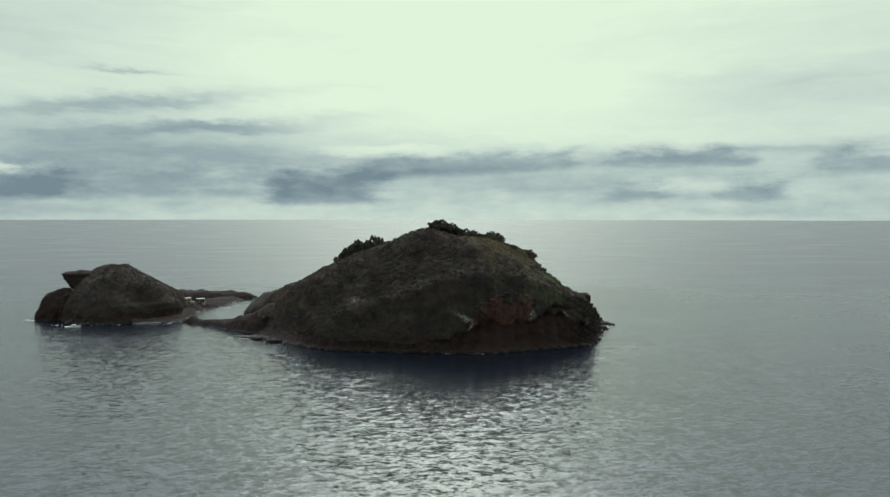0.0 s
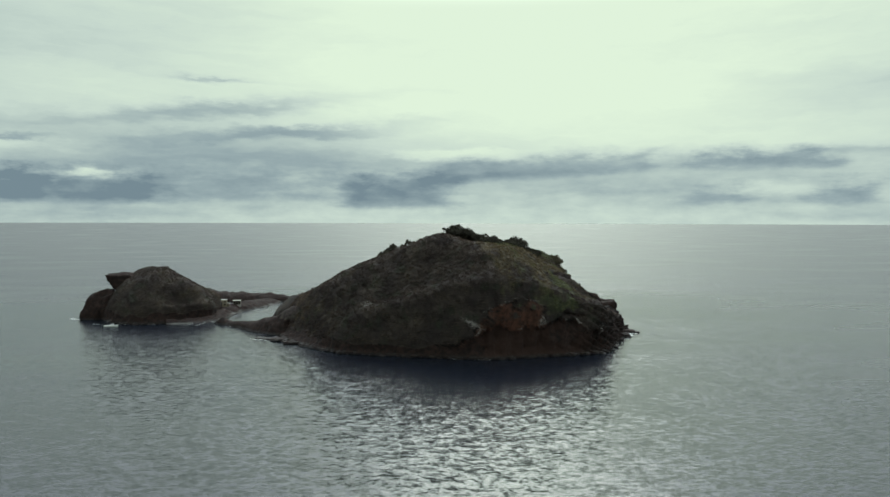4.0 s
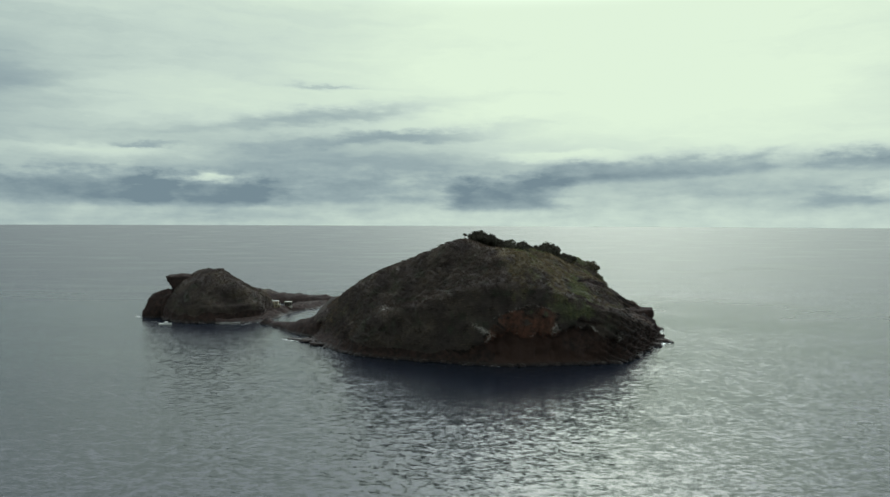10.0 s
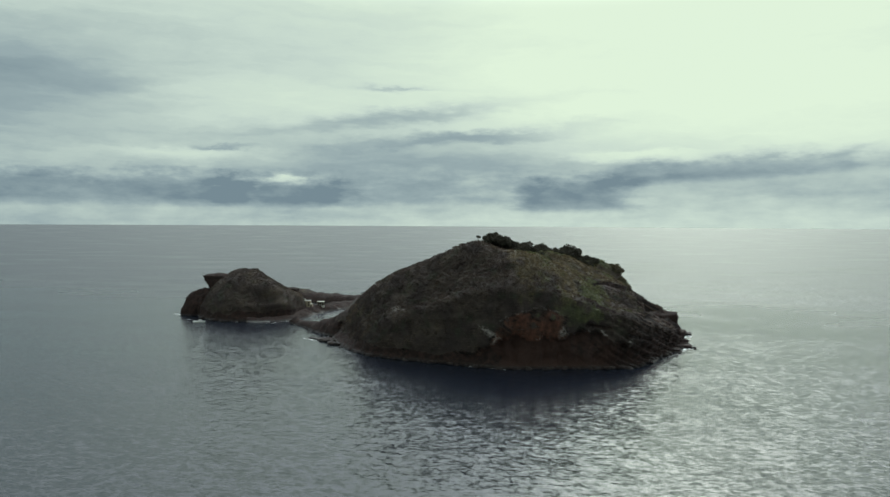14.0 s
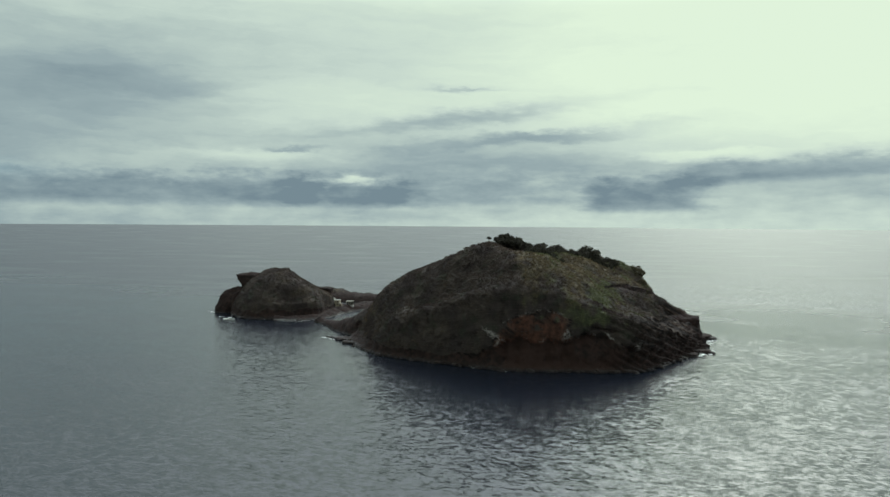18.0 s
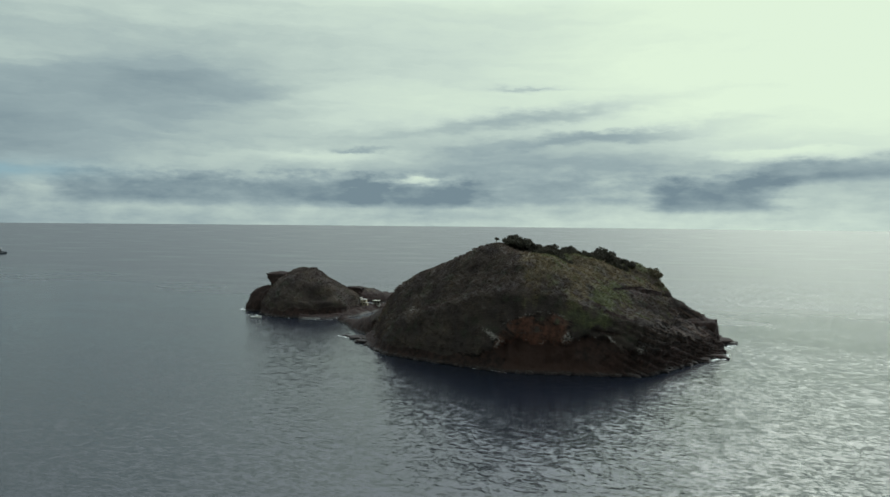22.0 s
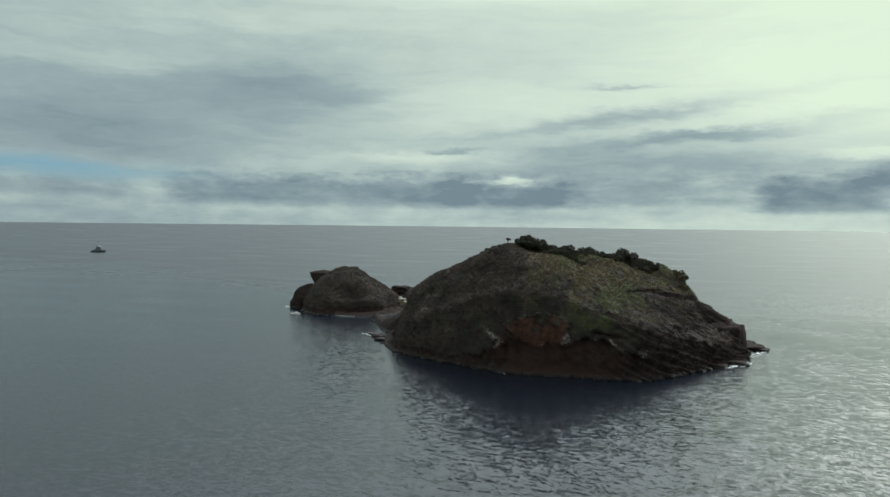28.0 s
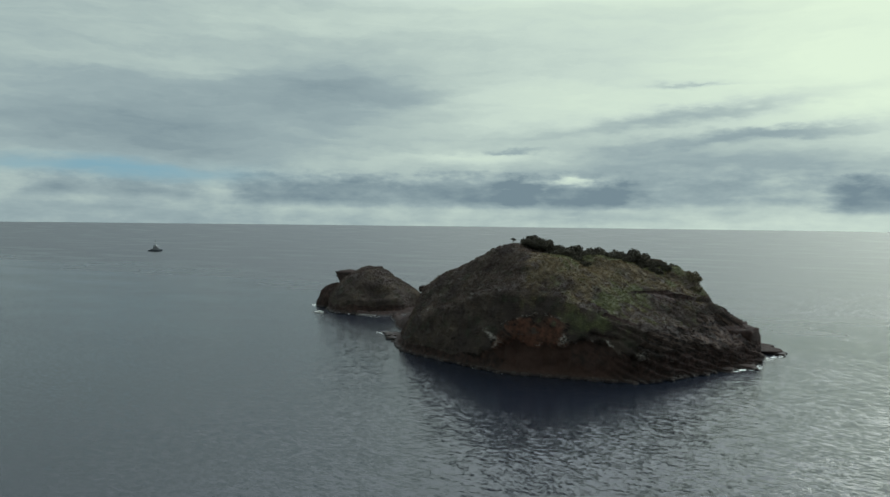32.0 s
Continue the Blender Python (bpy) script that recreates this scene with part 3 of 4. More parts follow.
def covers_main(v, n):
    x, y, z = v.T
    wob = np.array([noise.noise(Vector(q) / 11) for q in v])
    wob2 = np.array([noise.noise(Vector(q) / 4.5) for q in v])
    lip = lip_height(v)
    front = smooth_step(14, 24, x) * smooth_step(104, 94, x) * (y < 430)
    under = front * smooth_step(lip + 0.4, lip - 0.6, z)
    veg = smooth_step(3.5, 8.0, z + 3 * wob) * 0.95
    bare_east = smooth_step(86, 99, x + 6 * wob + 3 * wob2 + 0.35 * (26 - z)) * smooth_step(34, 27, z + 4 * wob - 0.06 * (y - 440))
    roof = np.exp(-((x - 78) / 9) ** 2 - ((y - 455) / 30) ** 2 - ((z - 32.5) / 4.0) ** 2) * (0.8 + 0.8 * wob2)
    veg -= bare_east * 0.8 + roof * 0.7
    top = np.interp(x, (24, 30, 40, 48, 56, 60), (18, 23, 27, 29, 27, 24))
    tuff = smooth_step(22, 31, x + 5 * wob2) * smooth_step(63, 58, x + 3 * wob2) * smooth_step(top + 3, top - 4, z + 8 * wob2) * (y < 425)
    veg -= np.maximum(tuff * (0.8 + 0.7 * wob2), under) * 0.95
    red = tuff * (0.62 + 0.5 * wob) + under * (0.55 + 0.4 * wob2) + smooth_step(8, 3, z) * 0.28 * (y < 470)
    pale = 0.8 * front * np.exp(-((z - lip - 0.2) / 0.9) ** 2) * (0.15 + 1.4 * wob2 + 0.7 * wob)
    pale += 0.9 * np.exp(-((x - 24) / 6) ** 2 - ((z - 17 + 0.45 * (x - 24)) / 2.0) ** 2) * (y < 400)
    pale += 0.7 * np.exp(-((x + 29) / 6) ** 2 - ((z - 24) / 1.5) ** 2) * (y < 410)
    pale += 0.75 * np.exp(-((x - 58.5 - 0.25 * (z - 16)) / 2.6) ** 2 - ((z - 17) / 4) ** 2) * (y < 400)
    pale += 0.6 * np.exp(-((x - 90) / 3) ** 2 - ((z - 11) / 4) ** 2) * (y < 420)
    pale += 0.5 * np.exp(-((z - top) / 1.0) ** 2) * smooth_step(24, 30, x) * smooth_step(62, 56, x) * (y < 400)
    east = smooth_step(-4, 14, bush_edge(v) + 12 * wob + 6 * wob2)
    dry = east * smooth_step(27, 44, z + 8 * wob2 + 6 * wob) * (0.52 + 0.5 * wob) + east * smooth_step(18, 30, z + 5 * wob) * 0.14
    dry += 0.22 * smooth_step(-35, -60, x) * smooth_step(45, 20, z) + 0.12 * wob2
    lush = 0.75 * np.exp(-(((x - 40) / 9) ** 2 + ((y - 414) / 9) ** 2 + ((z - 53) / 4) ** 2))
    lush += 0.8 * np.exp(-((bed_of_trees(x, y) + 9) / 6) ** 2) * smooth_step(40, 46, z) * (x > 30)
    lush += 0.8 * np.exp(-((x - 70) / 6) ** 2 - ((z - 32 + 0.8 * (x - 70)) / 6) ** 2) * (y > 395) * (y < 445)
    lush += 0.6 * np.exp(-((x - 68) / 11) ** 2 - ((z - 25) / 6) ** 2) * (y < 410) + 0.3 * np.exp(-((x - 40) / 6) ** 2 - ((z - 32) / 4) ** 2) * (y < 400)
    lush += east * smooth_step(16, 26, z + 5 * wob2) * (0.20 + 0.5 * wob2 - 0.4 * wob)
    # foot rock is dark itself; below the lip the recess's shade is painted in too
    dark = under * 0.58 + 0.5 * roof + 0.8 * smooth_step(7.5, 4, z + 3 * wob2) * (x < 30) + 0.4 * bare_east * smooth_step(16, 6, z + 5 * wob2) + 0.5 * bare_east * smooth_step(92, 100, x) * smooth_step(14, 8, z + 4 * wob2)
    # shade inside the slots, put into the ground colour
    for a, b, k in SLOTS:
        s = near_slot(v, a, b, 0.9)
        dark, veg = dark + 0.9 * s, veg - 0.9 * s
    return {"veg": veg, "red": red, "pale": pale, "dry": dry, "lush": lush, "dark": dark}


def bed_of_trees(x, y):
    """Distance in front of the row of trees along the summit ridge, negative on the seaward side."""
    return ((y - 423) * 0.53 - (x - 13) * 0.85)


def shape_two(p, n):
    out = np.empty_like(p)
    for i, (q, m) in enumerate(zip(p, n)):
        x, y, z = q
        steep = 1.0 - max(0.0, m[2])
        d = 1.0 * fbm(q, 13, 4, 2.0) + 0.8 * steep * fbm(q, 4.5, 4, 5.1) + 0.2 * fbm(q, 1.6, 2, 7.7)
        side = math.atan2(y - 518, x + 188)
        d += 1.0 * steep * (0.5 - abs(noise.noise(Vector((side * 7.0, z * 0.015, 9.0)))))
        d += 0.7 * math.exp(-((z - 0.6) / 1.1) ** 2)
        out[i] = q + m * d
    return out


def covers_two(v, n):
    x, y, z = v.T
    wob = np.array([noise.noise(Vector(q) / 9) for q in v])
    veg = smooth_step(4, 9, z + 3 * wob) * (0.62 + 0.3 * smooth_step(-215, -195, x)) + 0.3 * smooth_step(22, 30, z)
    red = smooth_step(7, 3, z) * 0.3
    dry = smooth_step(-200, -165, x + 10 * wob) * 0.16
    return {"veg": veg, "red": red, "pale": 0 * z, "dry": dry, "lush": 0.25 * wob + 0 * z, "dark": smooth_step(11, 6, z + 4 * wob) * 0.9}


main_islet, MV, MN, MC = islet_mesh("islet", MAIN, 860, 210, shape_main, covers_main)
tagged(main_islet, "steep volcanic islet, dark brush above bare red-brown tuff cliffs", "islet", kind="structure")
second_islet, SV, SN, SC = islet_mesh("islet", SECOND, 260, 80, shape_two, covers_two)
tagged(second_islet, "smaller rounded dark rock islet with thin brown plant cover", "islet", kind="structure")


def cover_all(ob, veg=0.0, red=0.0, dry=0.0, low=5.0):
    """Cover maps for a small rock: plants only above the height low."""
    me = ob.data
    z = np.array([(ob.matrix_basis @ v.co).z for v in me.vertices])
    for key, values in (("veg", veg * smooth_step(low, low + 3, z)), ("red", red + 0 * z), ("pale", 0 * z), ("dry", dry + 0 * z), ("lush", 0 * z), ("dark", 0.95 + 0 * z)):
        a = me.attributes.new(key, "FLOAT", "POINT")
        a.data.foreach_set("value", values.astype(np.float32))


def bank(name, line, parent, label, seed, veg=0.7, dry=0.2, low=4.0):
    """A low ridge of rock along a line of (x, y, half width, height)."""
    line = np.array(line, float)
    n = (len(line) - 1) * 14 + 1
    t = np.linspace(0, len(line) - 1, n)
    i = np.clip(t.astype(int), 0, len(line) - 2)
    u = (t - i)[:, None]
    a, b, c, d = (line[np.clip(i + k, 0, len(line) - 1)] for k in (-1, 0, 1, 2))
    mid = b + .5 * u * (c - a + u * (2 * a - 5 * b + 4 * c - d + u * (3 * (b - c) + d - a)))
    way = np.gradient(mid[:, :2], axis=0)
    way /= np.linalg.norm(way, axis=1, keepdims=True)
    side = np.stack([way[:, 1], -way[:, 0]], 1)
    cross = 25
    verts, faces = [], []
    for k in range(n):
        for j in range(cross):
            w = -1 + 2 * j / (cross - 1)
            h = mid[k, 3] * (1 - abs(w) ** 2.6) - 1.2 * abs(w) ** 8
            q = Vector((*(mid[k, :2] + side[k] * w * mid[k, 2]), h))
            f = fbm(q, 7, 4, seed) * (0.5 + 0.16 * mid[k, 3])
            g = fbm(q, 2.0, 3, seed + 4) * 0.45
            q += Vector((side[k][0] * f * 0.8, side[k][1] * f * 0.8, (f + g) * (1 - abs(w) ** 4)))
            verts.append(q)
    for k in range(n - 1):
        o = k * cross
        faces += [(o + j, o + j + 1, o + cross + j + 1, o + cross + j) for j in range(cross - 1)]
    ob = mesh_object(name, verts, faces, GROUND, parent, True, label)
    cover_all(ob, veg, 0.1, dry, low)
    return ob


spit = bank("spit", [(-58, 438, 14, 20), (-76, 446, 13, 17.5), (-91, 452, 11, 10), (-105, 459, 8, 5.5), (-117, 468, 5, 3.8), (-128, 477, 4.2, 2.8), (-135, 482, 4.0, 3.8), (-141, 487, 2.5, 0.6)],
            main_islet, "low dark rock spit running out into the water", 1.0, 0.5, 0.1, 7.0)
tail = bank("tail", [(-58, 470, 12, 25), (-84, 484, 17, 19), (-98, 514, 13, 11.5), (-108, 570, 8, 5.5), (-116, 600, 6, 2.8), (-124, 612, 5, 1.2)],
            main_islet, "brown rock ridge dropping to the rim of the pool", 2.0, 0.9, 0.1, 4.0)
rear = bank("rear_ridge", [(14, 470, 16, 30), (0, 505, 22, 33), (-14, 540, 24, 35), (-28, 575, 25, 35), (-38, 605, 24, 35), (-42, 628, 20, 33), (-50, 650, 12, 8)],
            main_islet, "brush-covered ridge behind the summit", 5.0, 0.9, 0.2, 7.0)
rim = bank("crater_rim", [(-122, 612, 6, 3.0), (-132, 612, 10, 5.5), (-148, 612, 13, 6.5), (-165, 612, 15, 7.0), (-184, 612, 17, 8.0), (-205, 612, 18, 10.5), (-214, 606, 12, 8)],
           second_islet, "low dark rim of rock round the pool", 3.0, 0.5, 0.3, 5.5)
shelf = bank("shore_shelf", [(-172, 482, 9, 2.6), (-155, 490, 9, 3.0), (-149, 505, 8, 3.4), (-151, 525, 9, 4.2), (-152, 545, 10, 4.6), (-148, 565, 12, 4.4), (-142, 590, 12, 4.0), (-136, 608, 8, 3.0)],
             second_islet, "flat rock shelf along the shore", 4.0, 0.4, 0.4, 4.0)


def rock(name, x, y, z, size, parent, seed, lean=(0, 0), label="", blocky=0.6, detail=4, veg=0.0):
    """An angular, weathered rock; size gives its half extents."""
    bm = bmesh.new()
    bmesh.ops.create_icosphere(bm, subdivisions=detail, radius=1.0)
    for v in bm.verts:
        c = v.co.copy()
        e = max(abs(c.x), abs(c.y), abs(c.z))
        c = c.lerp(c / e * 0.82, blocky)
        f = 1 + 0.22 * noise.fractal(c * 1.3 + Vector((seed, seed * 2, 0)), 1.0, 2.0, 4)
        h = c.z * size[2] * f
        v.co = Vector((c.x * size[0] * f + lean[0] * h, c.y * size[1] * f + lean[1] * h, h))
    ob = part(name, bm, GROUND, parent, label, True)
    ob.matrix_basis = pose(x, y, z, 0, 0, (seed * 37) % 90 if detail < 4 else 0)
    if detail >= 3:
        cover_all(ob, veg, 0.1, 0.1, 8.0)
    return ob


rock("sea_stack", -227, 504, 5.0, (10.5, 10, 14.5), second_islet, 3.3, (0.28, 0.1), "tall grey-brown rock split from the islet by a cleft", 0.5)
rock("sea_stack", -221, 503, 4.5, (6.5, 8, 10.5), second_islet, 5.1, (0.1, 0.1), "dark rock buttress", 0.45)
rock("overhang", -211.0, 511, 23.0, (12.0, 8.0, 8.0), second_islet, 8.2, (-0.62, 0), "beak of rock jutting over the cleft", 0.75)
rock("knob", -190, 523, 33.0, (2.8, 2.4, 1.3), second_islet, 2.2, label="bushy knob on the summit", blocky=0.2, veg=1.0)
rock("knob", -204, 603, 9, (9.0, 6, 3.6), second_islet, 6.2, label="dark block of rock on the rim", blocky=0.7)
rock("headland", 104, 491, 6, (11, 13, 12.5), main_islet, 4.4, (0.02, -0.05), "square brown headland of bedded tuff", 0.75)

# shore ledges and boulders of both islets
for k, (x, y, z, sx, sy, sz) in enumerate([
        (114, 462, 0.4, 9, 5, 1.3), (119, 460, 0.3, 5, 2.2, 0.8), (112, 471, 0.5, 8, 5, 1.5), (110, 447, 0.4, 6, 5, 1.4),
        (110, 516, 0.6, 11, 9, 2.0), (117, 513, 0.3, 7, 4.5, 1.2), (105, 529, 0.6, 9, 6, 1.8), (104, 432, 0.2, 5, 4, 1.2),
        (-88, 425, 0.1, 5, 3, 0.8), (-82, 421, 0.3, 6, 5, 1.4), (-95, 427, 0.1, 3, 2, 0.6), (-72, 411, 0.3, 6, 4, 1.3)]):
    rock("ledge", x, y, z, (sx, sy, sz), main_islet, 11.3 + 1.7 * k, (0, 0), "wet brown ledge at the water line", 0.7, 4)

BOULDERS = []
for k in range(6):
    BOULDERS.append(rock("boulder", 0, 0, -50, (1, 1, 0.8), None, 1.7 * k + 0.4, blocky=0.55, detail=2).data)
for o in [o for o in scene.objects if o.name.startswith("boulder")]:
    bpy.data.objects.remove(o)
dice = random.Random(5)


def strew(plan, parent, count, lo, hi):
    """Boulders along the shore between two bearings, degrees."""
    for _ in range(count):
        a = radians(dice.uniform(lo, hi))
        r = float(round_table(np.array(plan["shore"]), np.array([a % math.tau]))[0]) * dice.uniform(0.965, 1.02)
        ob = new("boulder", dice.choice(BOULDERS))
        k = dice.uniform(0.5, 1.9) ** 1.2
        spot = pose(plan["centre"][0] + r * math.cos(a), plan["centre"][1] + r * math.sin(a), dice.uniform(-0.1, 0.35) * k, dice.uniform(-20, 20), dice.uniform(-20, 20), dice.uniform(0, 360))
        ob.parent = parent
        ob.matrix_basis = spot @ Matrix.Diagonal((k, k * dice.uniform(0.7, 1.2), k * dice.uniform(0.6, 0.9), 1))


strew(MAIN, main_islet, 150, 185, 380)
strew(SECOND, second_islet, 70, 190, 370)

# ---- plants ----
chance = np.random.default_rng(4)


def tangle(name, found, spread, leaves, size, label, category, upright=0.0):
    """Many small leaf sprays round each spot, joined in one mesh; spread (n, 3) gives half sizes."""
    spots, maps = found
    n = len(spots)
    way = chance.normal(size=(n, leaves, 3))
    way /= np.linalg.norm(way, axis=2, keepdims=True)
    way[:, :, 2] = np.abs(way[:, :, 2])
    way *= chance.uniform(0.45, 1.05, (n, leaves, 1))
    mid = spots[:, None] + way * spread[:, None]
    a = chance.normal(size=(n, leaves, 3))
    b = chance.normal(size=(n, leaves, 3))
    if upright:
        a = a * 0.25 + np.array([0, 0, upright])
        b[:, :, 2] *= 0.1
    a /= np.linalg.norm(a, axis=2, keepdims=True)
    b -= a * (a * b).sum(2, keepdims=True)
    b /= np.linalg.norm(b, axis=2, keepdims=True)
    k = size * chance.uniform(0.6, 1.3, (n, leaves, 1))
    w = 0.28 if upright else 0.62
    quad = np.stack([mid - a * k, mid + b * k * w, mid + a * k, mid - b * k * w], 2).reshape(-1, 3)
    me = bpy.data.meshes.new(name)
    count = n * leaves
    me.from_pydata([], [], [])
    me.vertices.add(len(quad))
    me.vertices.foreach_set("co", quad.ravel().astype(np.float32))
    me.loops.add(len(quad))
    me.loops.foreach_set("vertex_index", np.arange(len(quad), dtype=np.int32))
    me.polygons.add(count)
    me.polygons.foreach_set("loop_start", np.arange(0, len(quad), 4, dtype=np.int32))
    me.materials.append(PLANTS)
    me.update(calc_edges=True)
    me.validate()
    for key in ("dry", "lush"):
        a = me.attributes.new(key, "FLOAT", "POINT")
        a.data.foreach_set("value", np.repeat(maps[key], leaves * 4).astype(np.float32))
    ob = new(name, me)
    return tagged(ob, label, category, kind="stuff")


def ground_spots(plan, verts, normals, maps, around, out, count, keep):
    """Random places on an islet's ground, kept by a rule on place, slope and cover."""
    lim = max(plan["shore"])
    xy = chance.uniform(-lim, lim, (count, 2))
    th, r = np.arctan2(xy[:, 1], xy[:, 0]) % math.tau, np.hypot(*xy.T)
    s = r / round_table(np.array(plan["shore"]), th)
    ok = s < 0.985
    th, s = th[ok], s[ok]
    q = 1 - (1 - s) ** (2 / 3)
    i = np.clip(np.round(q * (out - 1)).astype(int) - 1, 0, out - 2)
    j = np.round(th / math.tau * around).astype(int) % around
    k = 1 + i * around + j
    steep = 1 / np.clip(normals[k, 2], 0.25, 1)
    good = chance.uniform(0, 4, len(k)) < steep * keep(verts[k], normals[k], {key: v[k] for key, v in maps.items()})
    k = k[good]
    return verts[k], {key: maps[key][k] for key in ("dry", "lush")}


def half_sizes(n, lo, hi, flat):
    r = chance.uniform(lo, hi, (n, 1)) * chance.uniform(0.7, 1.0, (n, 1))
    return np.hstack([r, r * chance.uniform(0.8, 1.2, (n, 1)), r * flat * chance.uniform(0.7, 1.3, (n, 1))])


def cover_with(islet, count, keep, lo, hi, flat, leaves, size, name, label, category, upright=0.0):
    found = ground_spots(*islet, count, keep)
    tangle(name, found, half_sizes(len(found[0]), lo, hi, flat), leaves, size, label, category, upright)


ON_MAIN, ON_SECOND = (MAIN, MV, MN, MC, 860, 210), (SECOND, SV, SN, SC, 260, 80)
cover_with(ON_MAIN, 170000, lambda v, n, c: (c["veg"] > 0.45) * (0.35 + 0.65 * smooth_step(8, -4, bush_edge(v))), 0.8, 1.7, 0.42, 15, 0.31,
           "slope_brush", "dense grey-brown brush covering the steep slope", "brush")
cover_with(ON_MAIN, 16000, lambda v, n, c: (c["veg"] > 0.4) * 0.6, 0.9, 1.6, 0.7, 24, 0.30, "green_brush", "low dull-green bushes scattered over the slope", "brush")
cover_with(ON_MAIN, 150000, lambda v, n, c: (c["veg"] > 0.4) * smooth_step(0.1, 0.5, c["dry"] + c["lush"]), 0.6, 1.3, 0.35, 13, 0.36,
           "tall_grass", "tall dry straw-coloured grass with green patches on the upper slope", "grass", 1.0)
cover_with(ON_SECOND, 34000, lambda v, n, c: (c["veg"] > 0.4) * 0.9, 0.6, 1.4, 0.2, 12, 0.26, "slope_brush", "thin brown brush over the small islet", "brush")
cover_with(ON_SECOND, 1500, lambda v, n, c: (c["veg"] > 0.45) * (v[:, 0] > -195), 0.6, 1.1, 0.7, 20, 0.3, "green_brush", "dull-green bushes on the gentler flank", "brush")


def crown_mesh(name, lobes, leaves, size, seed, mat):
    """Leaf sprays gathered in uneven lobes of (x, y, z, radius, flatness)."""
    rng = np.random.default_rng(seed)
    mids, out = [], []
    for x, y, z, r, f in lobes:
        w = rng.normal(size=(leaves, 3))
        w /= np.linalg.norm(w, axis=1, keepdims=True)
        w *= rng.uniform(0.35, 1.0, (leaves, 1)) ** 0.5 * rng.uniform(0.85, 1.15, (leaves, 1))
        mids.append(np.array([x, y, z]) + w * np.array([r, r, r * f]))
    mids = np.vstack(mids)
    a, b = rng.normal(size=(2, len(mids), 3))
    a /= np.linalg.norm(a, axis=1, keepdims=True)
    b -= a * (a * b).sum(1, keepdims=True)
    b /= np.linalg.norm(b, axis=1, keepdims=True)
    k = size * rng.uniform(0.6, 1.3, (len(mids), 1))
    quad = np.stack([mids - a * k, mids + b * k * 0.6, mids + a * k, mids - b * k * 0.6], 1).reshape(-1, 3)
    faces = np.arange(len(quad)).reshape(-1, 4)
    me = bpy.data.meshes.new(name)
    me.from_pydata(quad.tolist(), [], faces.tolist())
    me.materials.append(mat)
    return me


def tree(name, seed, lobes, trunk, leaves, size, mat, label, category, group):
    """A tree: tapered trunk with limbs, and a crown of leaf sprays. Its foot is at the origin."""
    ob = new(name)
    ob.empty_display_size = 0.5
    rng = random.Random(seed)
    bm = bmesh.new()
    fork = Vector((rng.uniform(-.15, .15), rng.uniform(-.15, .15), trunk))
    rod((0, 0, -0.6), fork * 0.55, 0.20, 0.15, 8, bm)
    rod(fork * 0.55, fork, 0.15, 0.11, 8, bm)
    part("trunk", bm, BARK, ob)
    for x, y, z, r, f in lobes[:5]:
        part("limb", rod(fork * rng.uniform(0.6, 1.0), (x * 0.8, y * 0.8, z), 0.09, 0.03, 6), BARK, ob)
    crown = new("crown", crown_mesh("crown", lobes, leaves, size, seed, mat))
    crown.parent = ob
    return tagged(ob, label, category, group)


def lobes_for(seed, n, wide, high):
    rng = random.Random(seed)
    made = []
    for k in range(n):
        a, d = k * 2.4 + rng.uniform(-.4, .4), wide * math.sqrt((k + 0.3) / n)
        made.append((d * math.cos(a), d * math.sin(a), high * rng.uniform(0.30, 0.75) * (1 - 0.35 * (d / wide) ** 2), wide * rng.uniform(0.34, 0.52), rng.uniform(0.65, 0.9)))
    return made


KINDS = [tree("bush_tree", 20 + k, lobes_for(20 + k, 8 + k, 2.9, 4.2), 1.5, 170, 0.34, LEAF,
              "dark evergreen bush tree on the grassy summit", "tree", "trees along the summit ridge") for k in range(3)]
TREES = [
    (14, 425, 1.15, 1), (17, 429, 1.35, 2), (20, 426, 1.15, 0), (21, 433, 1.2, 2), (16, 421, .8, 2), (24, 429, .95, 1), (25, 440, 1.4, 0), (29, 436, .9, 2), (33, 441, .85, 1), (31, 422, 1.0, 1), (34, 425, 1.15, 2), (38, 428, 1.05, 0), (42, 432, .95, 1), (29, 446, 1.45, 1), (33, 452, 1.5, 2), (36, 459, 1.75, 0), (41, 463, .75, 1),
    (45, 469, .7, 2), (50.6, 476.5, 1.85, 0), (47, 492, .9, 1), (50, 503, 1.0, 2), (48.5, 498, .95, 0), (56, 487, .85, 2), (60, 493, .85, 0), (64, 499, .75, 1),
    (28, 440, .8, 2), (34, 446, .9, 0), (40, 453, .8, 1), (46, 460, .9, 2), (51, 467, .95, 0), (56, 474, 1.0, 1), (61, 482, 1.0, 2), (65, 489, .8, 0),
    (40, 447, .5, 2), (46, 453, .55, 0), (52, 460, .5, 1), (58, 468, .55, 2), (63, 476, .55, 0), (67, 483, .5, 1), (34, 439, .45, 0),
]
first = set()
for x, y, k, kind in TREES:
    k *= (1.08 if 32 < x < 46 and y > 440 else 1.55 if x < 26 and y < 435 else 1.22) if k > 0.7 else 1.0
    z = ground_at(MAIN, x, y) - 0.3
    spot = pose(x, y, z, 0, 0, (x * 53 + y * 31) % 360)
    if kind not in first:
        first.add(kind)
        t = KINDS[kind]
        t.matrix_basis = spot @ Matrix.Diagonal((k, k, k, 1))
    else:
        t = copy_thing(KINDS[kind], spot)
        t.matrix_basis = spot @ Matrix.Diagonal((k, k, k, 1))
    if k < 0.6:
        tagged(t, "low rounded dark-green bush at the edge of the grass", "bush", "bushes below the ridge")
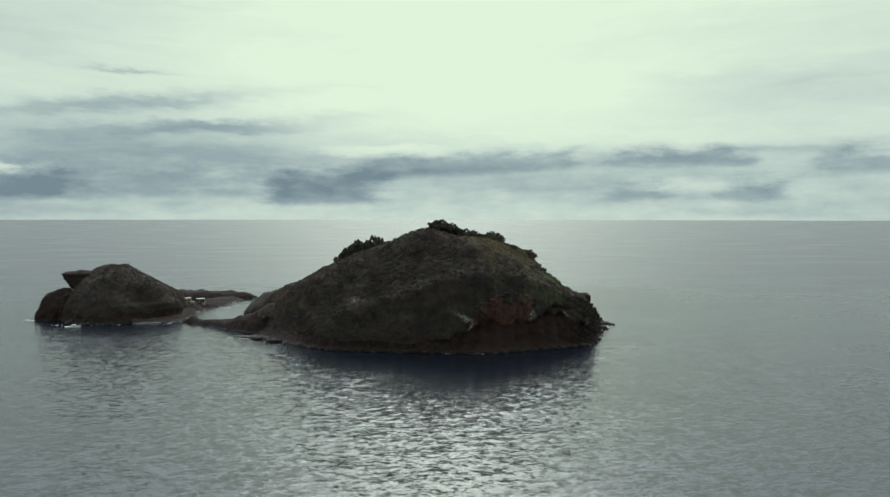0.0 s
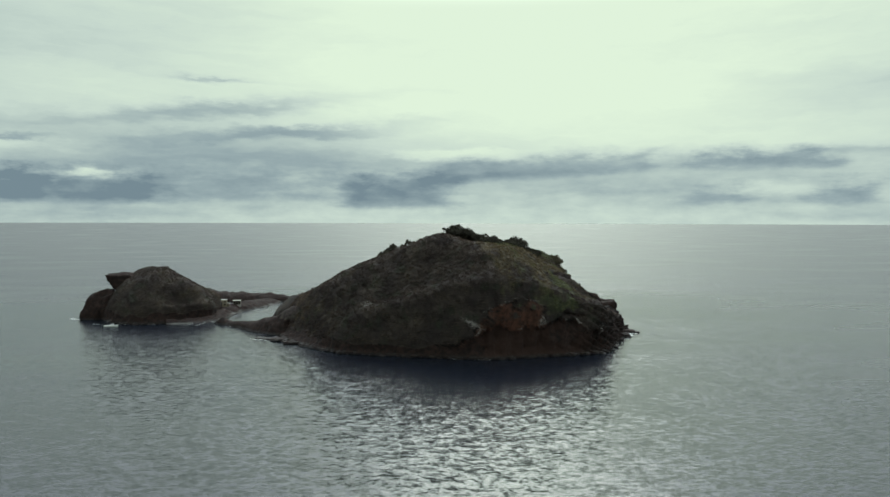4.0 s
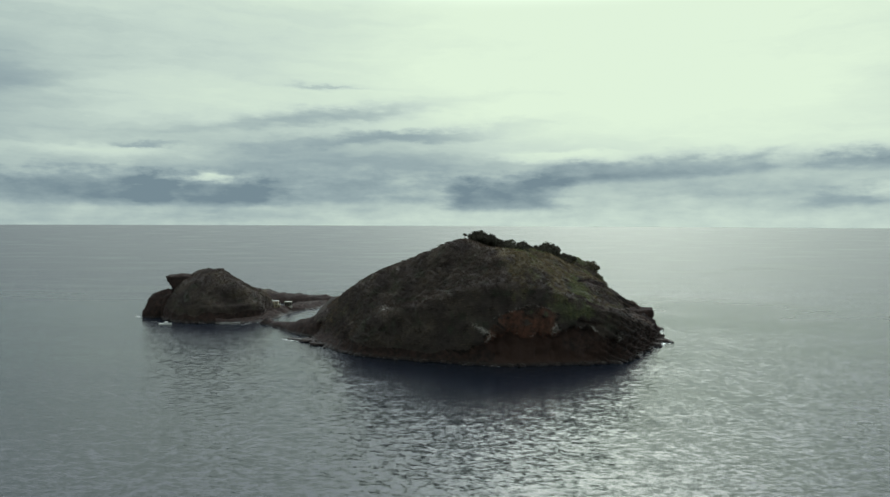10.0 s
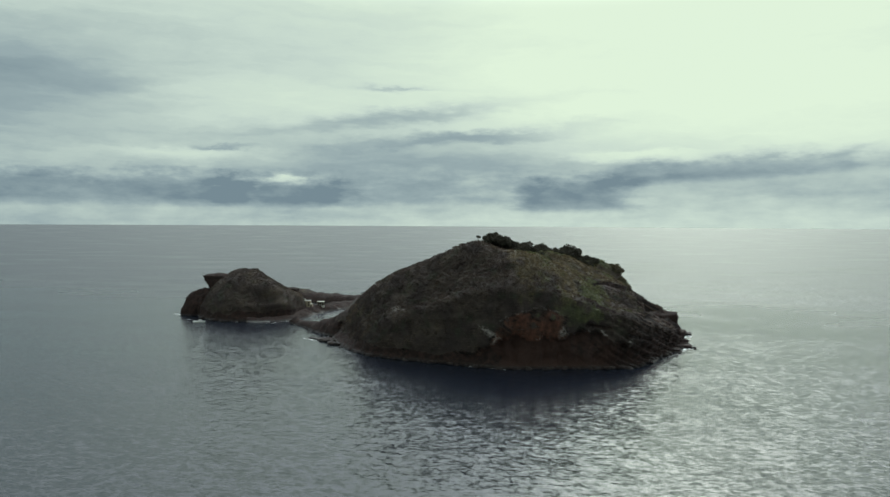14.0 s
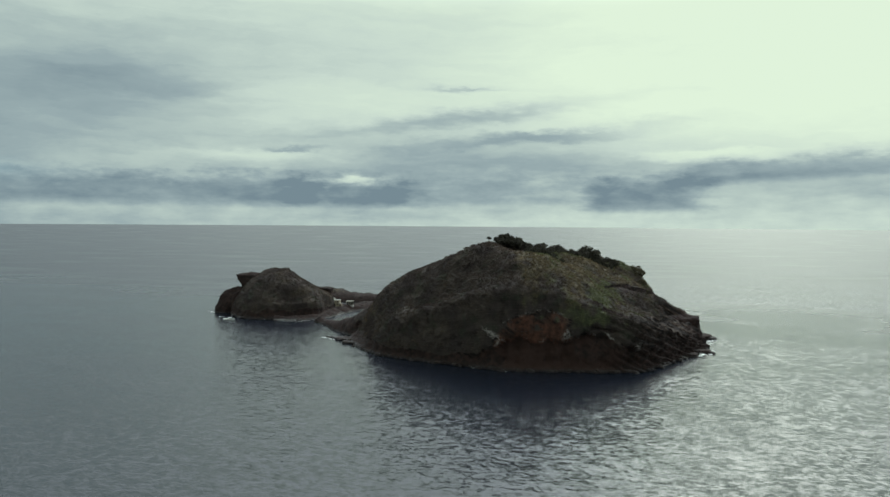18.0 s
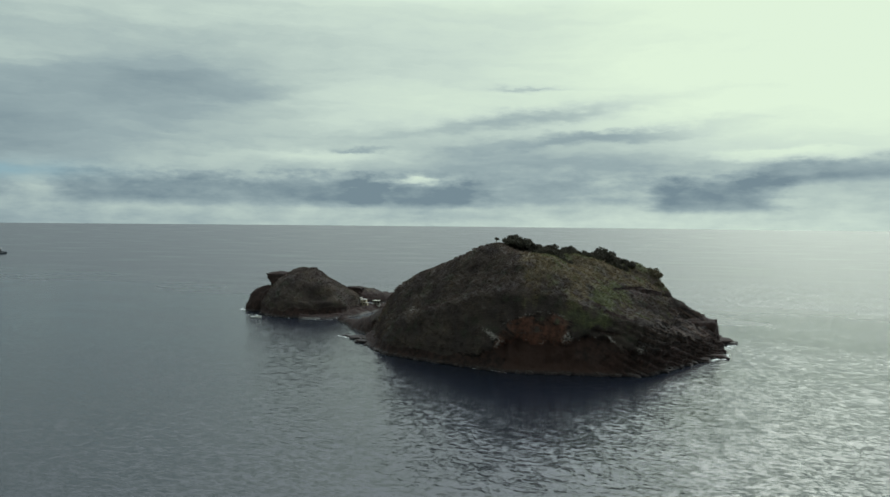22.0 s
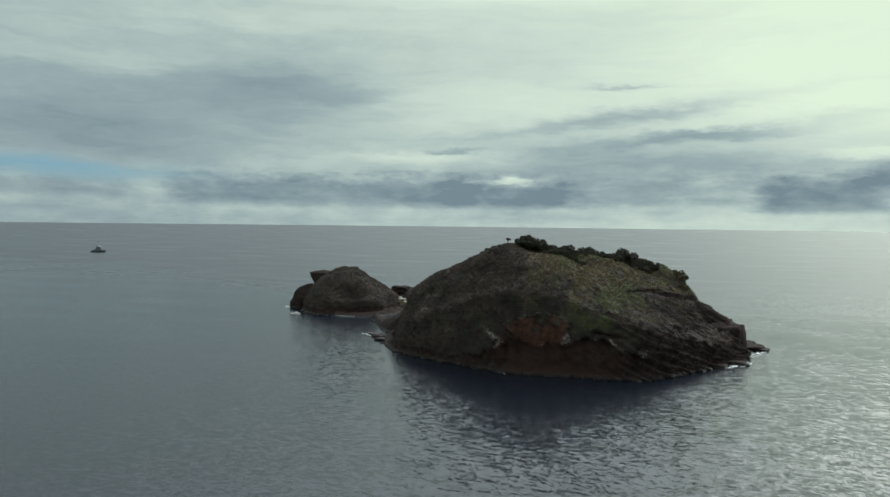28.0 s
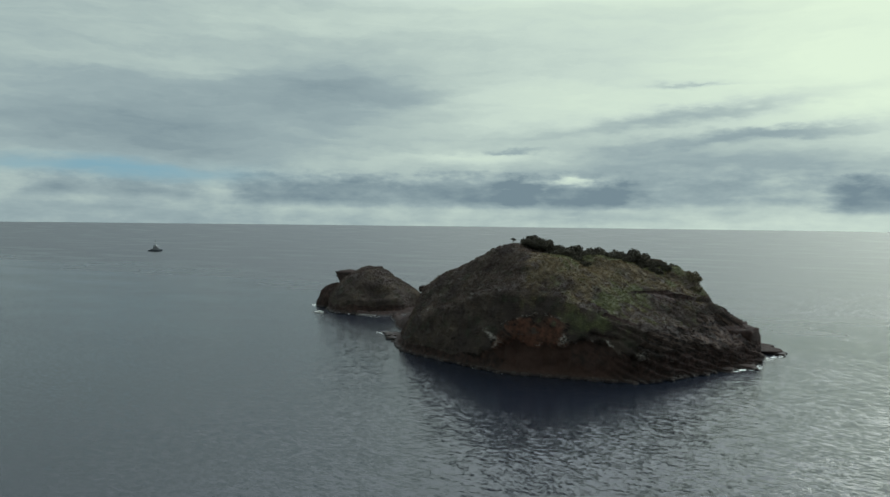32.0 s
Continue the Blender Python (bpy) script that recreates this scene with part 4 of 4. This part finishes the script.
# bushes on the rear ridge
for x, y, z, k, kind in ((-41, 622, 33.5, 3.7, 1), (-37, 621, 33.5, 3.5, 2), (-46, 620, 32, 3.2, 0), (-25, 622, 31, 5.2, 1), (-31, 618, 31.5, 4.0, 2), (-51, 618, 29, 2.9, 0), (-55, 616, 26, 2.6, 1)):
    t = copy_thing(KINDS[kind], pose(0, 0, 0))
    t.matrix_basis = pose(x, y, z, 0, 0, x * 40) @ Matrix.Diagonal((k * 0.6, k * 0.6, k, 1))
    tagged(t, "dark bush tree on the ridge behind the summit", "tree", "trees on the rear ridge")
cane = tree("cane_bush", 71, lobes_for(71, 9, 3.2, 4.0), 1.0, 120, 0.42, STRAW, "tall brown feathery bush at the edge of the cliff", "bush", "feathery bushes on the cliff edge")
for k, (x, y, q) in enumerate([(76, 495, 1.5), (73, 499, 1.2), (80, 490, 1.0), (69, 501, .9), (84, 484, .6)]):
    t = cane if k == 0 else copy_thing(cane, pose(0, 0, 0))
    t.matrix_basis = pose(x, y, ground_at(MAIN, x, y) - 1.6 * q, 0, 0, 70 * k) @ Matrix.Diagonal((q, q, q, 1))
lone = tree("small_tree", 90, [(0.1, 0, 2.55, 0.75, 0.5), (0.5, 0.2, 2.45, 0.6, 0.5), (-0.4, -0.1, 2.5, 0.6, 0.5), (0, 0.3, 2.8, 0.5, 0.5)], 2.1, 90, 0.2, LEAF,
            "small umbrella-shaped tree on a thin bare trunk at the crest", "tree", "")
lone.matrix_basis = pose(8.6, 414.8, ground_at(MAIN, 8.6, 414.8) + 0.1, 0, 6, 30) @ Matrix.Diagonal((1.4, 1.4, 1.45, 1))

# ---- huts by the pool ----


def wall_with_holes(length, height, thick, holes, mat, parent):
    """A wall along x from 0, with rectangular openings (x0, x1, z0, z1)."""
    bm = bmesh.new()
    xs = sorted({0, length, *(v for h in holes for v in h[:2])})
    zs = sorted({0, height, *(v for h in holes for v in h[2:])})
    for x0, x1 in zip(xs, xs[1:]):
        for z0, z1 in zip(zs, zs[1:]):
            mx, mz = (x0 + x1) / 2, (z0 + z1) / 2
            if not any(h[0] < mx < h[1] and h[2] < mz < h[3] for h in holes):
                box(x0, x1, -thick / 2, thick / 2, z0, z1, bm=bm)
    return part("wall", bm, mat, parent)


def hut(x, y, z, turn, w, d, h, holes_front, holes_side, label):
    ob = empty("hut", x, y, z, turn)
    a = wall_with_holes(w, h, 0.3, holes_front, PLASTER, ob)
    a.matrix_basis = pose(-w / 2, -d / 2, 0)
    b = wall_with_holes(w, h, 0.3, [], PLASTER, ob)
    b.matrix_basis = pose(-w / 2, d / 2, 0)
    for sx, holes in ((1, holes_side), (-1, [])):
        c = wall_with_holes(d - 0.3, h, 0.3, holes, PLASTER, ob)
        c.matrix_basis = pose(sx * (w / 2 - 0.15), -d / 2 + 0.15, 0, 0, 0, 90)
    part("roof", box(-w / 2 - .2, w / 2 + .2, -d / 2 - .2, d / 2 + .2, h, h + 0.25, 0.04), CONCRETE, ob, "flat concrete roof slab")
    part("footing", box(-w / 2 - .15, w / 2 + .15, -d / 2 - .15, d / 2 + .15, -1.6, 0.0), CONCRETE, ob)
    for i, (x0, x1, z0, z1) in enumerate(holes_front):
        kind = "door" if z0 < 0.1 else "window"
        part(kind, box(x0 - w / 2, x1 - w / 2, -d / 2 - 0.03, -d / 2 + 0.03, z0, z1), SHADE if kind == "door" else GLASS, ob)
    for x0, x1, z0, z1 in holes_side:
        part("window", box(w / 2 - 0.18, w / 2 - 0.12, x0 - d / 2 + .15, x1 - d / 2 + .15, z0, z1), GLASS, ob)
    return tagged(ob, label, "hut", "huts by the pool")


hut(-154.8, 539.5, 4.4, 20, 5.2, 5.0, 4.6, [(0.9, 1.8, 0, 2.1), (3.1, 4.2, 1.0, 2.1), (3.1, 4.2, 3.0, 3.9)], [(1.6, 2.6, 1.0, 2.0)], "pale plastered two-storey hut with a flat roof")
hut(-151.2, 538.6, 4.2, 20, 2.0, 3.4, 2.5, [(0.5, 1.3, 0, 1.95)], [], "small plastered annex hut beside the larger one")
hut(-160.5, 544.5, 7.2, 20, 2.4, 2.4, 2.4, [(0.8, 1.6, 0, 1.9)], [], "small whitewashed hut higher on the slope")


def shelter(x, y, z, turn):
    ob = empty("shelter", x, y, z, turn)
    part("roof", box(-2.8, 2.8, -1.9, 1.9, 2.7, 3.0, 0.05), LIME, ob, "pale flat roof slab")
    for sx in (-2.5, -0.8, 0.9, 2.5):
        part("post", box(sx - .11, sx + .11, -1.7, -1.48, -0.6, 2.7), LIME, ob)
    part("back_wall", box(-2.7, 2.7, 1.5, 1.75, -0.6, 2.7), SHADE, ob, "dark back wall")
    part("counter", box(-2.4, 0.4, -0.9, -0.5, -0.4, 1.0, 0.03), SHADE, ob)
    part("floor", box(-2.9, 2.9, -2.0, 2.0, -1.8, -0.4), CONCRETE, ob)
    return tagged(ob, "open whitewashed beach shelter with a flat roof on posts", "shelter")


shelter(-147.8, 548.0, 4.9, 18)

WET = plain("wet_concrete", (0.17, 0.16, 0.15), 0.6, vary=0.3)
quay = empty("landing", -161.5, 478.2, 0.0, 14)
for k in range(5):
    part("slab", box(-8 + 3.2 * k + 0.03, -8 + 3.2 * k + 3.17, -1.3, 1.3, -0.9, 0.8 + 0.03 * (k % 2), 0.06), WET, quay)
part("bollard", rod((-6.5, -0.9, 1.0), (-6.5, -0.9, 1.45), 0.16, 0.2), STEEL, quay)
part("bollard", rod((5.5, -0.9, 1.0), (5.5, -0.9, 1.45), 0.16, 0.2), STEEL, quay)
tagged(quay, "low pale concrete boat landing at the islet's foot", "landing")

# ---- boats ----


def hull_mesh(length, beam, low, high, bow, rows=16, cross=9):
    """A boat hull with a raked stem, open at the deck and closed there by a face."""
    bm = bmesh.new()
    rings = []
    for i in range(rows + 1):
        t = i / rows
        x = -length / 2 + length * t
        w = beam / 2 * (1 - max(0, (t - 0.55) / 0.45) ** 2.2) * (0.86 + 0.14 * min(1, t * 4)) + 0.02
        top = high + bow * max(0, (t - 0.35) / 0.65) ** 2
        ring = []
        for j in range(cross):
            s = -1 + 2 * j / (cross - 1)
            z = low + (top - low) * abs(s) ** 1.6
            ring.append(bm.verts.new((x + 0.10 * length * max(0, t - 0.8) * 5 * (z - low) / (top - low) * 0.5, w * math.copysign(abs(s) ** 0.6, s), z)))
        rings.append(ring)
    for a, b in zip(rings, rings[1:]):
        for j in range(cross - 1):
            bm.faces.new((a[j], b[j], b[j + 1], a[j + 1]))
        bm.faces.new((a[0], a[-1], b[-1], b[0]))
    bm.faces.new(rings[0])
    bm.faces.new(rings[-1][::-1])
    return bm


def motor_boat(x, y, turn):
    ob = empty("motor_boat", x, y, 0, turn)
    part("hull", hull_mesh(8.2, 2.6, -0.4, 0.75, 0.5), WHITE, ob)
    part("cabin", box(-0.6, 1.9, -0.9, 0.9, 0.7, 1.75, 0.2), WHITE, ob)
    part("windscreen", box(1.75, 1.95, -0.75, 0.75, 1.15, 1.6), GLASS, ob)
    part("side_window", box(-0.3, 1.5, -0.93, -0.88, 1.15, 1.5), GLASS, ob)
    part("side_window", box(-0.3, 1.5, 0.88, 0.93, 1.15, 1.5), GLASS, ob)
    part("outboard_motor", box(-4.5, -4.0, -0.3, 0.3, 0.2, 1.15, 0.1), RUBBER, ob)
    part("rail", rod((2.3, -0.9, 1.0), (4.2, 0, 1.55), 0.03), STEEL, ob)
    part("rail", rod((2.3, 0.9, 1.0), (4.2, 0, 1.55), 0.03), STEEL, ob)
    part("mast", rod((-0.2, 0, 1.75), (-0.2, 0, 3.1), 0.04), STEEL, ob)
    return tagged(ob, "small white motor boat lying off the islet", "boat")


motor_boat(-200, 466, 12)


def patrol_ship(x, y, turn):
    ob = empty("patrol_ship", x, y, 0, turn)
    part("hull", hull_mesh(34, 7.6, -1.6, 2.2, 2.2, 22), HULL, ob, "dark grey steel hull")
    part("bulwark", box(-16, 3, -3.6, -3.45, 2.1, 3.0), HULL, ob)
    part("bulwark", box(-16, 3, 3.45, 3.6, 2.1, 3.0), HULL, ob)
    part("deckhouse", box(-9.5, 10.0, -2.9, 2.9, 2.1, 5.2, 0.25), DECK, ob, "grey deckhouse")
    part("upper_deckhouse", box(-5.5, 7.5, -2.75, 2.75, 5.0, 7.3, 0.25), DECK, ob)
    bridge = part("bridge", box(0.0, 6.0, -2.6, 2.6, 7.2, 10.0, 0.3), DECK, ob)
    for k in range(5):
        part("bridge_window", box(6.0, 6.05, -2.2 + 0.9 * k, -1.5 + 0.9 * k, 8.4, 9.4), GLASS, bridge)
    for s in (-1, 1):
        for k in range(4):
            part("side_window", box(0.5 + 1.3 * k, 1.4 + 1.3 * k, s * 2.62 - .02, s * 2.62 + .02, 8.4, 9.4), GLASS, bridge)
    part("wheelhouse_roof", box(-0.6, 6.6, -2.9, 2.9, 10.0, 10.3, 0.05), WHITE, ob)
    funnel = part("funnel", box(-4.6, -2.2, -1.1, 1.1, 7.2, 10.6, 0.3), DECK, ob)
    part("funnel_top", box(-4.5, -2.3, -1.0, 1.0, 10.6, 10.9), RUBBER, funnel)
    mast = part("mast", rod((1.2, 0, 10.2), (0.4, 0, 21.5), 0.7, 0.3), STEEL, ob)
    part("yard", rod((0.9, -2.2, 13.0), (0.9, 2.2, 13.0), 0.2), STEEL, mast)
    part("yard", rod((0.7, -1.4, 15.5), (0.7, 1.4, 15.5), 0.18), STEEL, mast)
    part("radar", box(0.2, 2.2, -1.5, 1.5, 12.2, 12.9, 0.1), WHITE, mast)
    part("dome", box(-0.2, 1.4, -0.7, 0.7, 14.6, 16.2, 0.3), WHITE, mast)
    part("mast_leg", rod((-2.0, -1.2, 7.3), (0.8, 0, 15.0), 0.25), STEEL, mast)
    part("mast_leg", rod((-2.0, 1.2, 7.3), (0.8, 0, 15.0), 0.25), STEEL, mast)
    gun = part("gun", box(11.0, 12.4, -0.8, 0.8, 3.2, 4.8, 0.2), DECK, ob)
    part("barrel", rod((12.4, 0, 4.1), (14.4, 0, 4.4), 0.10), STEEL, gun)
    crane = part("crane", rod((-10.2, 0, 2.2), (-10.2, 0, 6.4), 0.28), STEEL, ob)
    part("crane_arm", rod((-10.2, 0, 6.3), (-14.4, 0, 5.0), 0.18), STEEL, crane)
    tender = part("tender", box(-15.0, -10.6, -1.1, 1.1, 2.4, 3.5, 0.3), RUBBER, ob)
    part("console", box(-12.8, -12.0, -0.4, 0.4, 3.5, 4.3, 0.08), WHITE, tender)
    part("jackstaff", rod((16.8, 0, 4.2), (17.0, 0, 6.2), 0.05), STEEL, ob)
    ob.matrix_basis = ob.matrix_basis @ Matrix.Diagonal((0.86, 1.1, 1.2, 1))
    return tagged(ob, "grey patrol ship with a tall mast, far out", "ship")


patrol_ship(-1270, 952, 38)

# ---- foam on the rocks ----
FOAM = plain("sea_foam", (0.80, 0.82, 0.80), 0.7, vary=0.08)


def foam(lines):
    rng = np.random.default_rng(9)
    verts, faces = [], []
    for x0, y0, x1, y1, wide, count, size in lines:
        for _ in range(count):
            t = rng.uniform()
            c = np.array([x0 + (x1 - x0) * t, y0 + (y1 - y0) * t]) + rng.normal(size=2) * wide * np.array([1.0, 0.7])
            r, n, a0 = size * rng.uniform(0.3, 1.0), 7, rng.uniform(0, 6)
            o = len(verts)
            for k in range(n):
                a, q = a0 + k * math.tau / n, r * rng.uniform(0.5, 1.2)
                verts.append((c[0] + 1.9 * q * math.cos(a), c[1] + 0.8 * q * math.sin(a), 0.08 + 0.004 * (len(faces) % 20)))
            faces.append(tuple(range(o, o + n)))
    ob = mesh_object("sea_foam", verts, faces, FOAM)
    tagged(ob, "thin white surf along the rocks", "foam", kind="stuff")


foam([(113, 448, 121, 462, 1.2, 60, 0.7), (121, 462, 118, 474, 1.4, 50, 0.6), (116, 474, 121, 512, 1.6, 90, 0.7), (121, 512, 108, 532, 1.8, 80, 0.8),
      (96, 424, 108, 440, 0.8, 30, 0.45), (-98, 424, -88, 420, 0.8, 24, 0.5), (-142, 488, -136, 478, 0.7, 18, 0.4), (-136, 478, -112, 460, 0.6, 16, 0.35),
      (-246, 502, -236, 494, 0.9, 30, 0.6), (-218, 477, -206, 472, 0.7, 12, 0.45), (-196, 474, -150, 476, 0.5, 30, 0.35), (-150, 476, -142, 500, 0.7, 26, 0.4),
      (14, 371, 34, 370, 0.6, 14, 0.4), (-60, 400, -40, 390, 0.5, 12, 0.35)])
